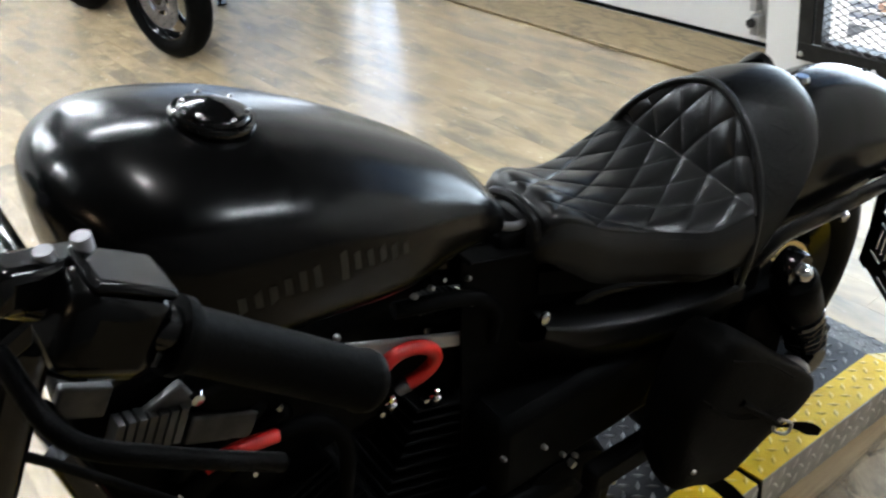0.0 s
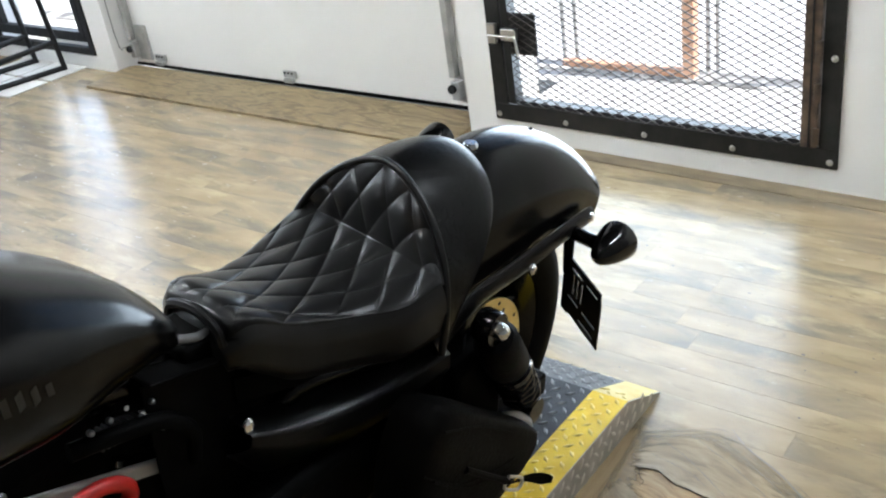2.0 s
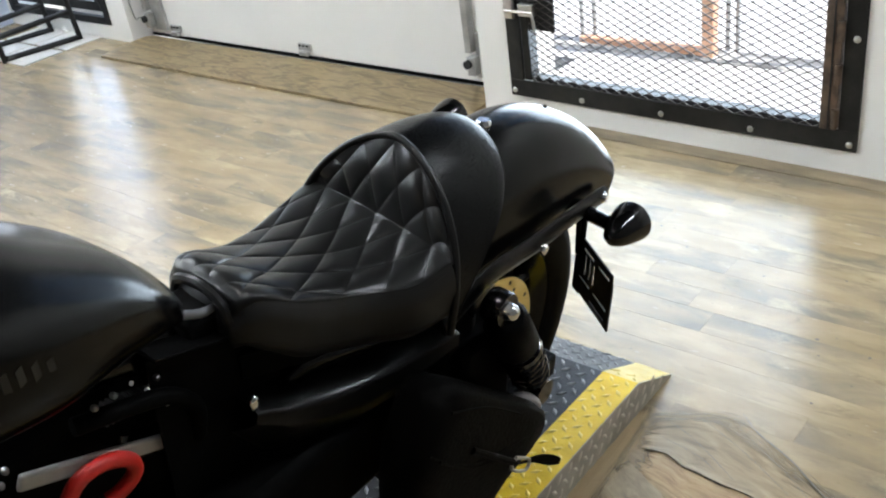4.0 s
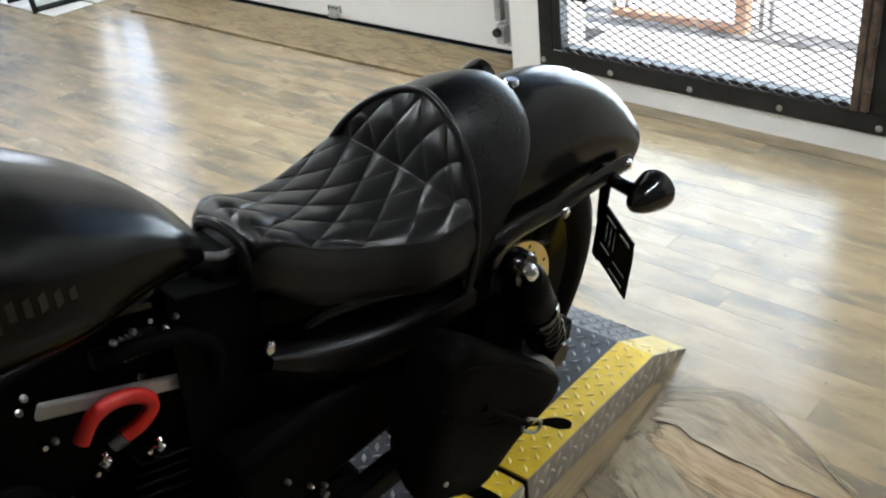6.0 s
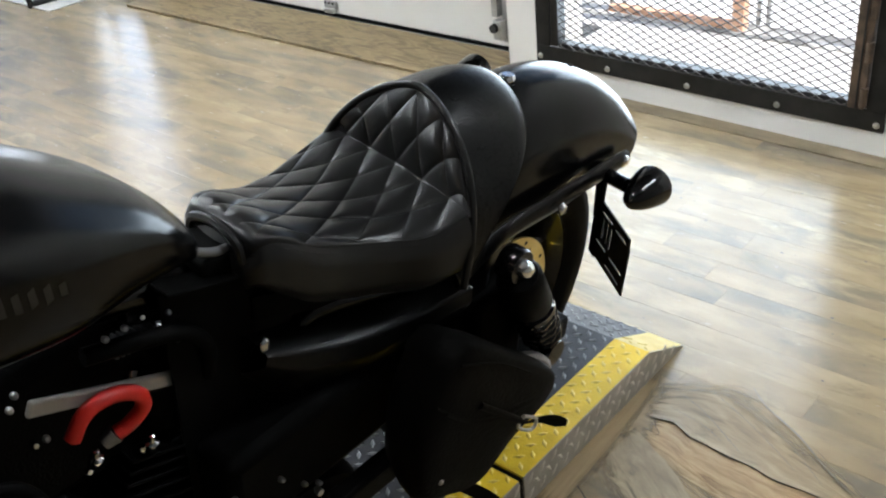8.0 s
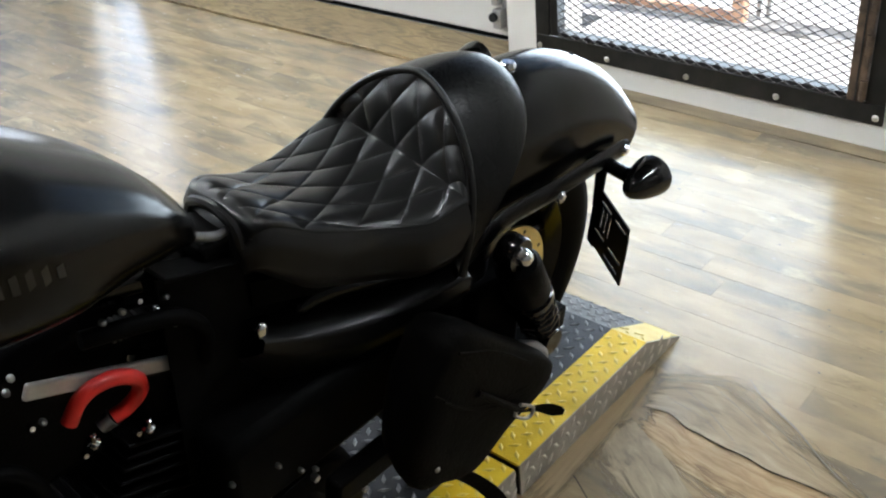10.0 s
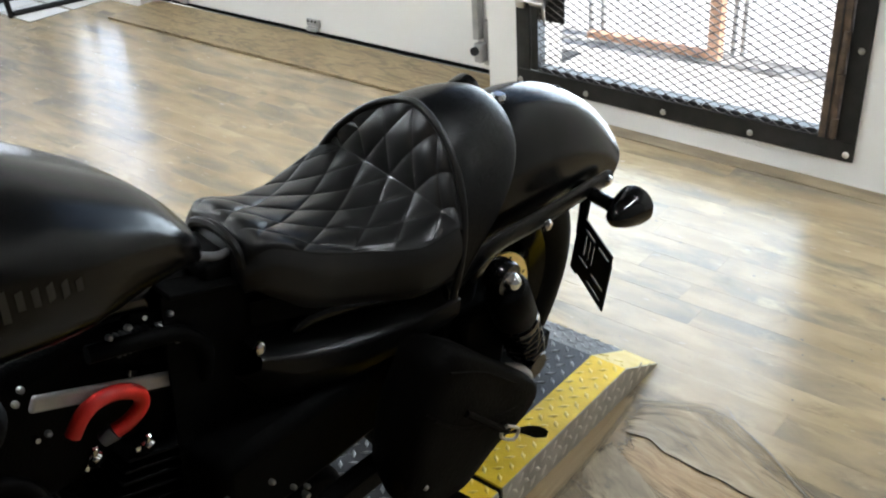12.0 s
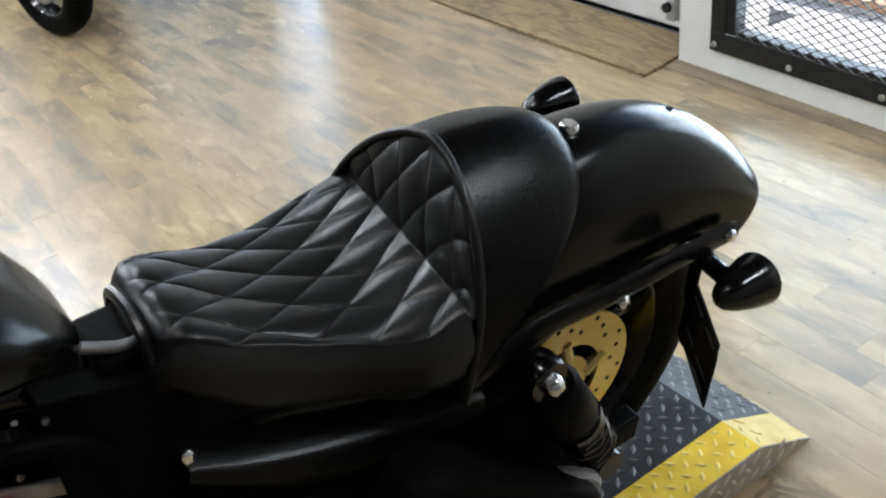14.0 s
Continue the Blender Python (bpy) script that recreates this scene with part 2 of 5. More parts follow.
def worn_material(name, dark, mid, light, seed):
    """Torn vinyl: streaks along U, thinning out towards the edges of its sheet."""
    m = mat(name, mid, light, 5, 0.36, 0.52)
    n, l = m.node_tree.nodes, m.node_tree.links
    b = n["Principled BSDF"]
    tc = next(x for x in n if x.type == "TEX_COORD")
    mp = n.new("ShaderNodeMapping")
    mp.inputs["Location"].default_value = (seed, seed * 2, 0)
    mp.inputs["Scale"].default_value = (2.6, 5.0, 1)
    l.new(tc.outputs["UV"], mp.inputs["Vector"])
    t = n.new("ShaderNodeTexNoise")
    t.inputs["Scale"].default_value, t.inputs["Detail"].default_value, t.inputs["Roughness"].default_value, t.inputs["Distortion"].default_value = 1.6, 8, 0.62, 0.7
    l.new(mp.outputs[0], t.inputs["Vector"])
    ramp = n.new("ShaderNodeValToRGB")
    e = ramp.color_ramp.elements
    e[0].position, e[0].color = 0.33, (*dark, 1)
    e[1].position, e[1].color = 0.66, (*light, 1)
    k = e.new(0.48)
    k.color = (*mid, 1)
    l.new(t.outputs["Fac"], ramp.inputs[0])
    l.new(ramp.outputs[0], b.inputs["Base Color"])
    sep = n.new("ShaderNodeSeparateXYZ")
    l.new(tc.outputs["UV"], sep.inputs[0])

    def math_node(op, a, c):
        q = n.new("ShaderNodeMath")
        q.operation = op
        q.use_clamp = op in ("MULTIPLY", "ADD")
        for i, v in enumerate((a, c)):
            if isinstance(v, (int, float)):
                q.inputs[i].default_value = v
            else:
                l.new(v, q.inputs[i])
        return q.outputs[0]

    u, v = sep.outputs[0], sep.outputs[1]
    edge = math_node("MINIMUM", math_node("MULTIPLY", u, 5.0), math_node("MULTIPLY", math_node("SUBTRACT", 1.0, v), 1.5))
    edge = math_node("MINIMUM", edge, math_node("MULTIPLY", math_node("SUBTRACT", 1.0, u), 6.0))
    al = math_node("MULTIPLY", math_node("SUBTRACT", math_node("ADD", math_node("MULTIPLY", edge, 0.75), math_node("MULTIPLY", t.outputs["Fac"], 0.9)), 0.45), 2.2)
    l.new(al, b.inputs["Alpha"])
    return m


FLOOR = floor_material()
PLY = ply_material()

# ---- mesh helpers ----


def part(name, bm, material, parent=None, label="", smooth=True, bevel=0.0, auto=40):
    """Links a bmesh as one mesh object under a thing or a part."""
    bmesh.ops.recalc_face_normals(bm, faces=bm.faces)
    me = bpy.data.meshes.new(name)
    bm.to_mesh(me)
    bm.free()
    me.materials.append(material)
    if smooth:
        me.shade_smooth()
        me.set_sharp_from_angle(angle=radians(auto))
    ob = new(name, me)
    if bevel:
        mod = ob.modifiers.new("bevel", "BEVEL")
        mod.width, mod.segments, mod.limit_method, mod.angle_limit = bevel, 2, "ANGLE", radians(40)
    if parent:
        ob.parent = parent
    return tagged(ob, label)


def empty(name, m, label, category, group=""):
    ob = new(name)
    ob.matrix_world = m
    return tagged(ob, label, category, group)


def box(x0, x1, y0, y1, z0, z1, bm=None, m=None):
    bm = bm or bmesh.new()
    v = bmesh.ops.create_cube(bm, size=1)["verts"]
    t = Matrix.LocRotScale(((x0 + x1) / 2, (y0 + y1) / 2, (z0 + z1) / 2), None, (x1 - x0, y1 - y0, z1 - z0))
    bmesh.ops.transform(bm, matrix=(m @ t) if m else t, verts=v)
    return bm


def rod(a, b, r, r2=None, seg=14, bm=None):
    bm = bm or bmesh.new()
    a, b = Vector(a), Vector(b)
    v = bmesh.ops.create_cone(bm, cap_ends=True, segments=seg, radius1=r, radius2=r if r2 is None else r2, depth=(b - a).length)["verts"]
    bmesh.ops.transform(bm, matrix=Matrix.Translation((a + b) / 2) @ (b - a).to_track_quat("Z", "Y").to_matrix().to_4x4(), verts=v)
    return bm


def ball(c, r, bm=None, seg=14, squash=(1, 1, 1)):
    bm = bm or bmesh.new()
    v = bmesh.ops.create_uvsphere(bm, u_segments=seg, v_segments=seg // 2 + 1, radius=r)["verts"]
    bmesh.ops.transform(bm, matrix=Matrix.Translation(c) @ Matrix.Diagonal((*squash, 1)), verts=v)
    return bm


def spline(points, n):
    """Catmull-Rom through the points, n samples a span."""
    p = [Vector(q) for q in points]
    p = [2 * p[0] - p[1]] + p + [2 * p[-1] - p[-2]]
    out = []
    for i in range(1, len(p) - 2):
        for k in range(n):
            t = k / n
            a, b, c, d = p[i - 1], p[i], p[i + 1], p[i + 2]
            out.append(0.5 * (2 * b + (c - a) * t + (2 * a - 5 * b + 4 * c - d) * t * t + (3 * b - a - 3 * c + d) * t ** 3))
    return out + [p[-2]]


def grid(rows, closed=False, caps=False, bm=None):
    """Quads over rows of points."""
    bm = bm or bmesh.new()
    v = [[bm.verts.new(p) for p in row] for row in rows]
    n = len(v[0])
    for a, b in zip(v, v[1:]):
        for i in range(n if closed else n - 1):
            j = (i + 1) % n
            bm.faces.new((a[i], a[j], b[j], b[i]))
    if caps:
        bm.faces.new(v[0][::-1])
        bm.faces.new(v[-1])
    return bm


def tube(points, r, n=6, seg=10, bm=None, radii=None):
    path = spline(points, n) if n > 1 else [Vector(p) for p in points]
    rows, up = [], Vector((0.137, 0.31, 0.94)).normalized()
    for i, p in enumerate(path):
        d = (path[min(i + 1, len(path) - 1)] - path[max(i - 1, 0)]).normalized()
        s = d.cross(up).normalized()
        u = s.cross(d)
        up = u
        rr = r if radii is None else radii(i / (len(path) - 1))
        rows.append([p + rr * (math.cos(a) * s + math.sin(a) * u) for a in (2 * math.pi * k / seg for k in range(seg))])
    return grid(rows, True, True, bm)


def extrude(outline, depth, frame_m, bm=None):
    """A flat outline in x, y, made depth thick along z, laid by frame_m."""
    bm = bm or bmesh.new()
    a = [bm.verts.new(frame_m @ Vector((x, y, 0))) for x, y in outline]
    b = [bm.verts.new(frame_m @ Vector((x, y, depth))) for x, y in outline]
    bm.faces.new(a[::-1])
    bm.faces.new(b)
    for i in range(len(a)):
        j = (i + 1) % len(a)
        bm.faces.new((a[i], a[j], b[j], b[i]))
    return bm


def lathe(profile, centre, axis, seg=32, bm=None):
    """Turns a profile of (radius, along) round an axis through centre."""
    q = Vector(axis).to_track_quat("Z", "Y")
    rows = [[Vector(centre) + q @ Vector((r * math.cos(a), r * math.sin(a), h)) for a in (2 * math.pi * k / seg for k in range(seg))] for r, h in profile]
    return grid(rows, True, False, bm)


def interp(x, xs, ys):
    return float(np.interp(x, xs, ys))


def smooth_interp(x, pts, col):
    """Monotone cosine-free blend through the table's column by Catmull-Rom in x."""
    xs = [p[0] for p in pts]
    ys = [p[col] for p in pts]
    i = max(0, min(len(xs) - 2, sum(x >= q for q in xs) - 1))
    h = xs[i + 1] - xs[i]
    t = (x - xs[i]) / h
    m0 = (ys[i + 1] - ys[i - 1]) / (xs[i + 1] - xs[i - 1]) if i else (ys[1] - ys[0]) / h
    m1 = (ys[i + 2] - ys[i]) / (xs[i + 2] - xs[i]) if i + 2 < len(xs) else (ys[-1] - ys[-2]) / h
    return (2 * t ** 3 - 3 * t * t + 1) * ys[i] + (t ** 3 - 2 * t * t + t) * h * m0 + (3 * t * t - 2 * t ** 3) * ys[i + 1] + (t ** 3 - t * t) * h * m1

# ---- structure ----
WALL, BACK = 2.155, 2.36          # inner face of the street wall, face of the garage door
S, N, W = -2.9, 6.6, -5.0         # the other walls
STREET = Matrix.Translation((2.155, -0.05, 0)) @ Matrix.Rotation(radians(-1.45), 4, "Z") @ Matrix.Translation((-2.155, 0.05, 0))   # the street wall's slight turn


def structure(name, bm, material, label, category, bevel=0.0, parent=None):
    ob = part(name, bm, material, parent, label, smooth=bevel > 0, bevel=bevel)
    return tagged(ob, label, category, kind="structure")


floor = structure("floor", box(W, BACK, S, N, -0.12, -0.005), DARK, "vinyl plank floor of straw and grey streaked boards", "floor")
# Ceiling, west and south walls are unseen, toned dark for dim reflections.
structure("ceiling", box(W - 0.2, 2.30, S - 0.2, N + 0.2, 3.0, 3.12), CEIL, "plain unseen ceiling, darkened for dim reflections", "ceiling")
structure("wall_west", box(W - 0.2, W, S - 0.2, N + 0.2, -0.12, 3.0), DARKWALL, "plain unseen closing wall, darkened for dim reflections", "wall")
structure("wall_south", box(W, BACK + 0.2, S - 0.2, S, -0.12, 3.0), GREYWALL, "plain unseen closing wall, greyed for dim reflections", "wall")
structure("wall_north", box(W, BACK + 0.2, N, N + 0.2, -0.12, 3.0), WHITE, "plain white painted wall", "wall")

# Street wall: gate opening, garage opening, glazed door opening.
GY0, GY1, GZ0, GZ1 = -0.345, 0.873, 0.100, 2.10
bm = box(WALL, 2.29, S, GY0, -0.12, 2.15)
box(WALL, 2.29, GY0, GY1, -0.12, GZ0, bm)
box(WALL, 2.29, GY0, GY1, GZ1, 2.15, bm)
box(WALL, 2.29, GY1, 1.05, -0.12, 2.15, bm)
box(2.29, BACK + 0.055, 0.89, 1.05, -0.12, 2.15, bm)
# Unseen upper wall, darkened to keep bright reflections off the seat.
structure("wall_east_top", box(WALL, BACK + 0.055, S, 1.05, 2.15, 3.0), DARKWALL, "unseen upper part of the street wall, darkened for dim reflections", "wall").matrix_world = STREET
structure("wall_east", bm, WHITE, "white painted wall with a barred gate opening", "wall").matrix_world = STREET
bm = box(WALL, BACK + 0.055, 1.005, 3.49, 2.4, 3.0)
structure("wall_over_door", bm, WHITE, "white painted lintel over the garage door", "wall")
LW = 2.235                        # the wall beyond the garage door stands a little further back
bm = box(LW, BACK + 0.2, 3.49, 3.655, -0.12, 3.0)
box(LW, BACK + 0.2, 4.72, N, -0.12, 3.0, bm)
box(LW, BACK + 0.2, 3.655, 4.72, 2.15, 3.0, bm)
box(LW, 2.29, 3.655, 4.72, -0.12, 0.11, bm)
structure("wall_by_window", bm, WHITE, "white painted pier and wall round the glazed door", "wall")
structure("floor_strip", box(WALL - 0.07, WALL, S, 1.04, -0.004, 0.003), STRIP, "narrow worn brown wood strip along the wall", "trim").matrix_world = STREET

# Garage door with its sections, track and bottom seal.
gd = empty("garage_door", Matrix(), "closed white sectional garage door with a black bottom seal", "garage door")
gd["kind"] = "structure"
for k in range(4):
    z0 = 0.024 + 0.58 * k
    part("door_section", box(BACK, BACK + 0.05, 1.02, 3.475, z0, z0 + 0.575), DOORWHITE, gd, bevel=0.003)
part("bottom_seal", tube([(BACK + 0.004, 1.02, 0.016), (BACK, 2.2, 0.016), (BACK + 0.004, 3.475, 0.016)], 0.009, 3), RUBBER, gd, "black rubber bottom seal")
for y in (2.24, 3.24):
    br = part("bracket", box(BACK - 0.012, BACK, y - 0.04, y + 0.045, 0.05, 0.085), GREY, gd, "galvanised bottom bracket", bevel=0.003)
    box_b = box(BACK - 0.03, BACK - 0.01, y - 0.03, y + 0.03, 0.03, 0.05)
    part("bracket_foot", box_b, GREY, gd, bevel=0.002)
    for dy in (-0.02, 0.005, 0.03):
        part("screw", rod((BACK - 0.017, y + dy, 0.075), (BACK - 0.01, y + dy, 0.075), 0.005), DARK, gd)
for y0, y1 in ((3.40, 3.47), (1.19, 1.26)):
    part("track", box(BACK - 0.045, BACK - 0.005, y0 + 0.015, y0 + 0.045, 0.16, 2.3), GREY, gd, "galvanised roller track", bevel=0.003)
    part("corner_plate", box(BACK - 0.02, BACK - 0.002, y0 - 0.09, y0 + 0.01, 0.05, 0.24), GREY, gd, bevel=0.003)
    part("roller_bracket", box(BACK - 0.06, BACK - 0.02, y0 - 0.01, y0 + 0.03, 0.07, 0.15), GREY, gd, bevel=0.004)
    part("roller", rod((BACK - 0.075, y0 + 0.02, 0.12), (BACK - 0.055, y0 + 0.02, 0.12), 0.018), DARK, gd)
part("cable", tube([(BACK - 0.05, 3.475, 0.12), (BACK - 0.09, 3.482, 0.2), (BACK - 0.07, 3.482, 1.0), (BACK - 0.06, 3.482, 2.3)], 0.002, 4, 6), DARK, gd, "lift cable")

ply = structure("plywood_ramp", extrude([(2.0, 1.035), (2.0, 3.46), (2.30, 3.50), (BACK - 0.02, 3.46), (BACK - 0.02, 1.06), (2.19, 1.06)], 0.012, pose(0, 0, 0.001)), PLY, "worn plywood sheet laid before the garage door", "plywood", bevel=0.003)

# Security gate on the wall.
gate = empty("security_gate", STREET, "black steel security gate with expanded metal mesh", "gate")
F0, F1 = WALL - 0.012, WALL - 0.001
part("frame_bar", box(F0, F1, -0.384, 0.905, 0.082, 0.147), BLACKSTEEL, gate, "flat black steel bar", bevel=0.002)
part("frame_bar", box(F0, F1, 0.843, 0.905, 0.147, 2.15), BLACKSTEEL, gate, bevel=0.002)
part("frame_bar", box(F0, F1, -0.384, -0.325, 0.147, 2.15), BLACKSTEEL, gate, bevel=0.002)
part("frame_bar", box(F0, F1, -0.325, 0.843, 2.09, 2.15), BLACKSTEEL, gate, bevel=0.002)
RUST = mat("rusty_stile", (0.05, 0.034, 0.024), (0.12, 0.082, 0.055), 25, 0.6, 0.8, metal=0.3, bump=0.2)
part("hinge_stile", box(F0 - 0.012, F1 + 0.04, -0.322, -0.272, 0.15, 2.08), RUST, gate, "rusty brown hinge stile", bevel=0.003)
part("hinge_gap", box(F0 - 0.016, F0 - 0.011, -0.300, -0.296, 0.15, 2.08), DARK, gate)
for z in (0.19, 0.33, 0.46, 1.1, 1.9):
    part("hinge", rod((F0 - 0.012, -0.318, z - 0.03), (F0 - 0.012, -0.318, z + 0.03), 0.011), RUST, gate, "weld-on hinge knuckle")
part("lock_stile", box(F0 + 0.002, F1 + 0.04, 0.806, 0.839, 0.15, 2.08), BLACKSTEEL, gate, bevel=0.003)
part("bottom_rail", box(F0 + 0.004, F1 + 0.04, -0.27, 0.806, 0.148, 0.166), BLACKSTEEL, gate, bevel=0.003)
part("lock_plate", box(F0 + 0.006, F0 + 0.012, 0.69, 0.806, 0.345, 0.50), BLACKSTEEL, gate, "dark steel lock cover plate", bevel=0.002)
part("latch_bracket", box(F0 - 0.02, F0 + 0.004, 0.765, 0.83, 0.40, 0.445), STEEL, gate, "bright steel slide latch", bevel=0.004)
part("latch_bracket", box(F0 - 0.018, F0, 0.855, 0.895, 0.385, 0.46), STEEL, gate, bevel=0.004)
part("latch_bolt", tube([(F0 - 0.018, 0.89, 0.415), (F0 - 0.018, 0.83, 0.415), (F0 - 0.02, 0.775, 0.415), (F0 - 0.022, 0.765, 0.41), (F0 - 0.022, 0.758, 0.35)], 0.006, 3, 8), STEEL, gate)
for y, z in [(y, 0.105) for y in (0.887, 0.589, 0.271, -0.049, -0.362)] + [(-0.36, 0.105 + 0.33 * k) for k in range(1, 6)] + [(0.88, 0.105 + 0.34 * k) for k in range(1, 6)]:
    part("bolt", lathe([(0.0, 0.006), (0.006, 0.0055), (0.0095, 0.0035), (0.011, 0.0)], (F0 - 0.0005, y, z), (-1, 0, 0), 12), STEEL, gate, "domed steel bolt")


def expanded_metal(x, y0, y1, z0, z1, lwd=0.051, swd=0.0132, strand=0.0030):
    """Zigzag strands of expanded metal in the plane x, each a square section ribbon."""
    bm = bmesh.new()
    rows = int((z1 - z0) / swd)
    cols = int((y1 - y0) / (lwd / 2))
    for r in range(rows):
        zc = z0 + (r + 0.5) * swd
        flip = 1 if r % 2 else -1
        line = []
        for c in range(cols + 1):
            top = 1 if (c % 2) else -1
            line.append((y0 + c * lwd / 2, zc + flip * top * (swd / 2 - 0.0003)))
        vs = []
        for y, z in line:
            vs.append([bm.verts.new((x + dx, y, z + dz)) for dx, dz in ((-strand * 0.8, -strand * 0.55), (strand * 0.8, -strand * 0.55), (strand * 0.8, strand * 0.55), (-strand * 0.8, strand * 0.55))])
        for a, b in zip(vs, vs[1:]):
            for i in range(4):
                j = (i + 1) % 4
                bm.faces.new((a[i], a[j], b[j], b[i]))
    return bm


part("mesh_panel", expanded_metal(F0 - 0.003, -0.275, 0.82, 0.149, 2.08), MESH, gate, "expanded metal mesh", smooth=False)

# Glazed door beyond the garage door.
gl = empty("glazed_door", Matrix(), "black framed glazed door to the bright street", "door")
gl["kind"] = "structure"
part("frame", box(LW - 0.01, LW + 0.03, 3.655, 3.70, 0.085, 2.15), BLACKSTEEL, gl, bevel=0.003)
part("frame", box(LW - 0.01, LW + 0.03, 4.675, 4.72, 0.085, 2.15), BLACKSTEEL, gl, bevel=0.003)
part("frame", box(LW - 0.01, LW + 0.03, 3.70, 4.675, 0.085, 0.125), BLACKSTEEL, gl, bevel=0.003)
part("leaf_rail", box(LW + 0.01, LW + 0.05, 3.74, 4.64, 0.150, 0.205), BLACKSTEEL, gl, bevel=0.003)
part("leaf_stile", box(LW + 0.01, LW + 0.05, 3.74, 3.785, 0.205, 2.1), BLACKSTEEL, gl, bevel=0.003)
part("leaf_stile", box(LW + 0.01, LW + 0.05, 4.595, 4.64, 0.205, 2.1), BLACKSTEEL, gl, bevel=0.003)

# ---- outside ----
structure("ground", box(2.56, 60, -40, 40, -0.3, 0.095), CONCRETE, "pale sunlit concrete yard", "ground")
structure("apron", box(2.29, 2.56, S, 0.86, -0.3, 0.094), CONCRETE, "pale concrete strip outside the gate", "ground")
structure("threshold", box(WALL, 2.30, GY0, GY1, GZ0 - 0.02, GZ0), BLACKSTEEL, "dark steel sill under the gate", "sill").matrix_world = STREET
structure("kerb", box(2.68, 2.80, -6, 6, 0.09, 0.108), DIRTY, "low dirty concrete kerb", "kerb", bevel=0.008)
sill = part("timber_sill", box(2.70, 2.745, 0.385, 0.93, 0.107, 0.135), ORANGE, None, "", bevel=0.004)
tagged(sill, "weathered orange timber sill board on the kerb", "board")
post = part("timber_post", box(2.69, 2.74, 0.335, 0.383, 0.107, 2.6), ORANGE, None, "", bevel=0.005)
tagged(post, "orange stained square porch post on a kerb", "post")
for x, y in ((2.72, 0.925), (2.76, 0.890), (2.80, 0.325), (2.80, 0.285), (2.78, -0.62)):
    p = part("steel_post", rod((x, y, 0.09), (x, y, 2.6), 0.009), GREY)
    tagged(p, "slim grey steel post on a kerb", "post", "porch posts")

# ---- tread plate platform ----


def lugs(bm, origin, u, v, n, w, l, pitch=0.0275):
    """Raised bars of tread plate over a w by l rectangle, turned alternately."""
    o, u, v, n = Vector(origin), Vector(u).normalized(), Vector(v).normalized(), Vector(n).normalized()
    e1, e2 = (u + v).normalized(), (u - v).normalized()
    reach = int((w + l) / pitch) + 2
    for i in range(reach):
        for j in range(-reach, reach):
            f = e1 * (i * pitch) + e2 * (j * pitch)
            a, b = f.dot(u), f.dot(v)
            if a < 0.005 or b < 0.005 or a > w - 0.005 or b > l - 0.005:
                continue
            d = e1 if (i + j) % 2 else e2
            s = n.cross(d)
            c = o + f
            h = pitch * 0.50
            top = [bm.verts.new(c + d * h * 0.72 * k + s * 0.0022 * q + n * 0.0026) for k, q in ((-1, 0), (0, -1), (1, 0), (0, 1))]
            low = [bm.verts.new(c + d * h * k + s * 0.0050 * q + n * 0.0001) for k, q in ((-1, 0), (0, -1), (1, 0), (0, 1))]
            bm.faces.new(top)
            for k in range(4):
                m = (k + 1) % 4
                bm.faces.new((low[k], low[m], top[m], top[k]))


RY0, RY1, RYI = -0.35, 0.37, -0.262
RX0, RXT, RXE, RH = 0.392, 0.853, 1.0, 0.078


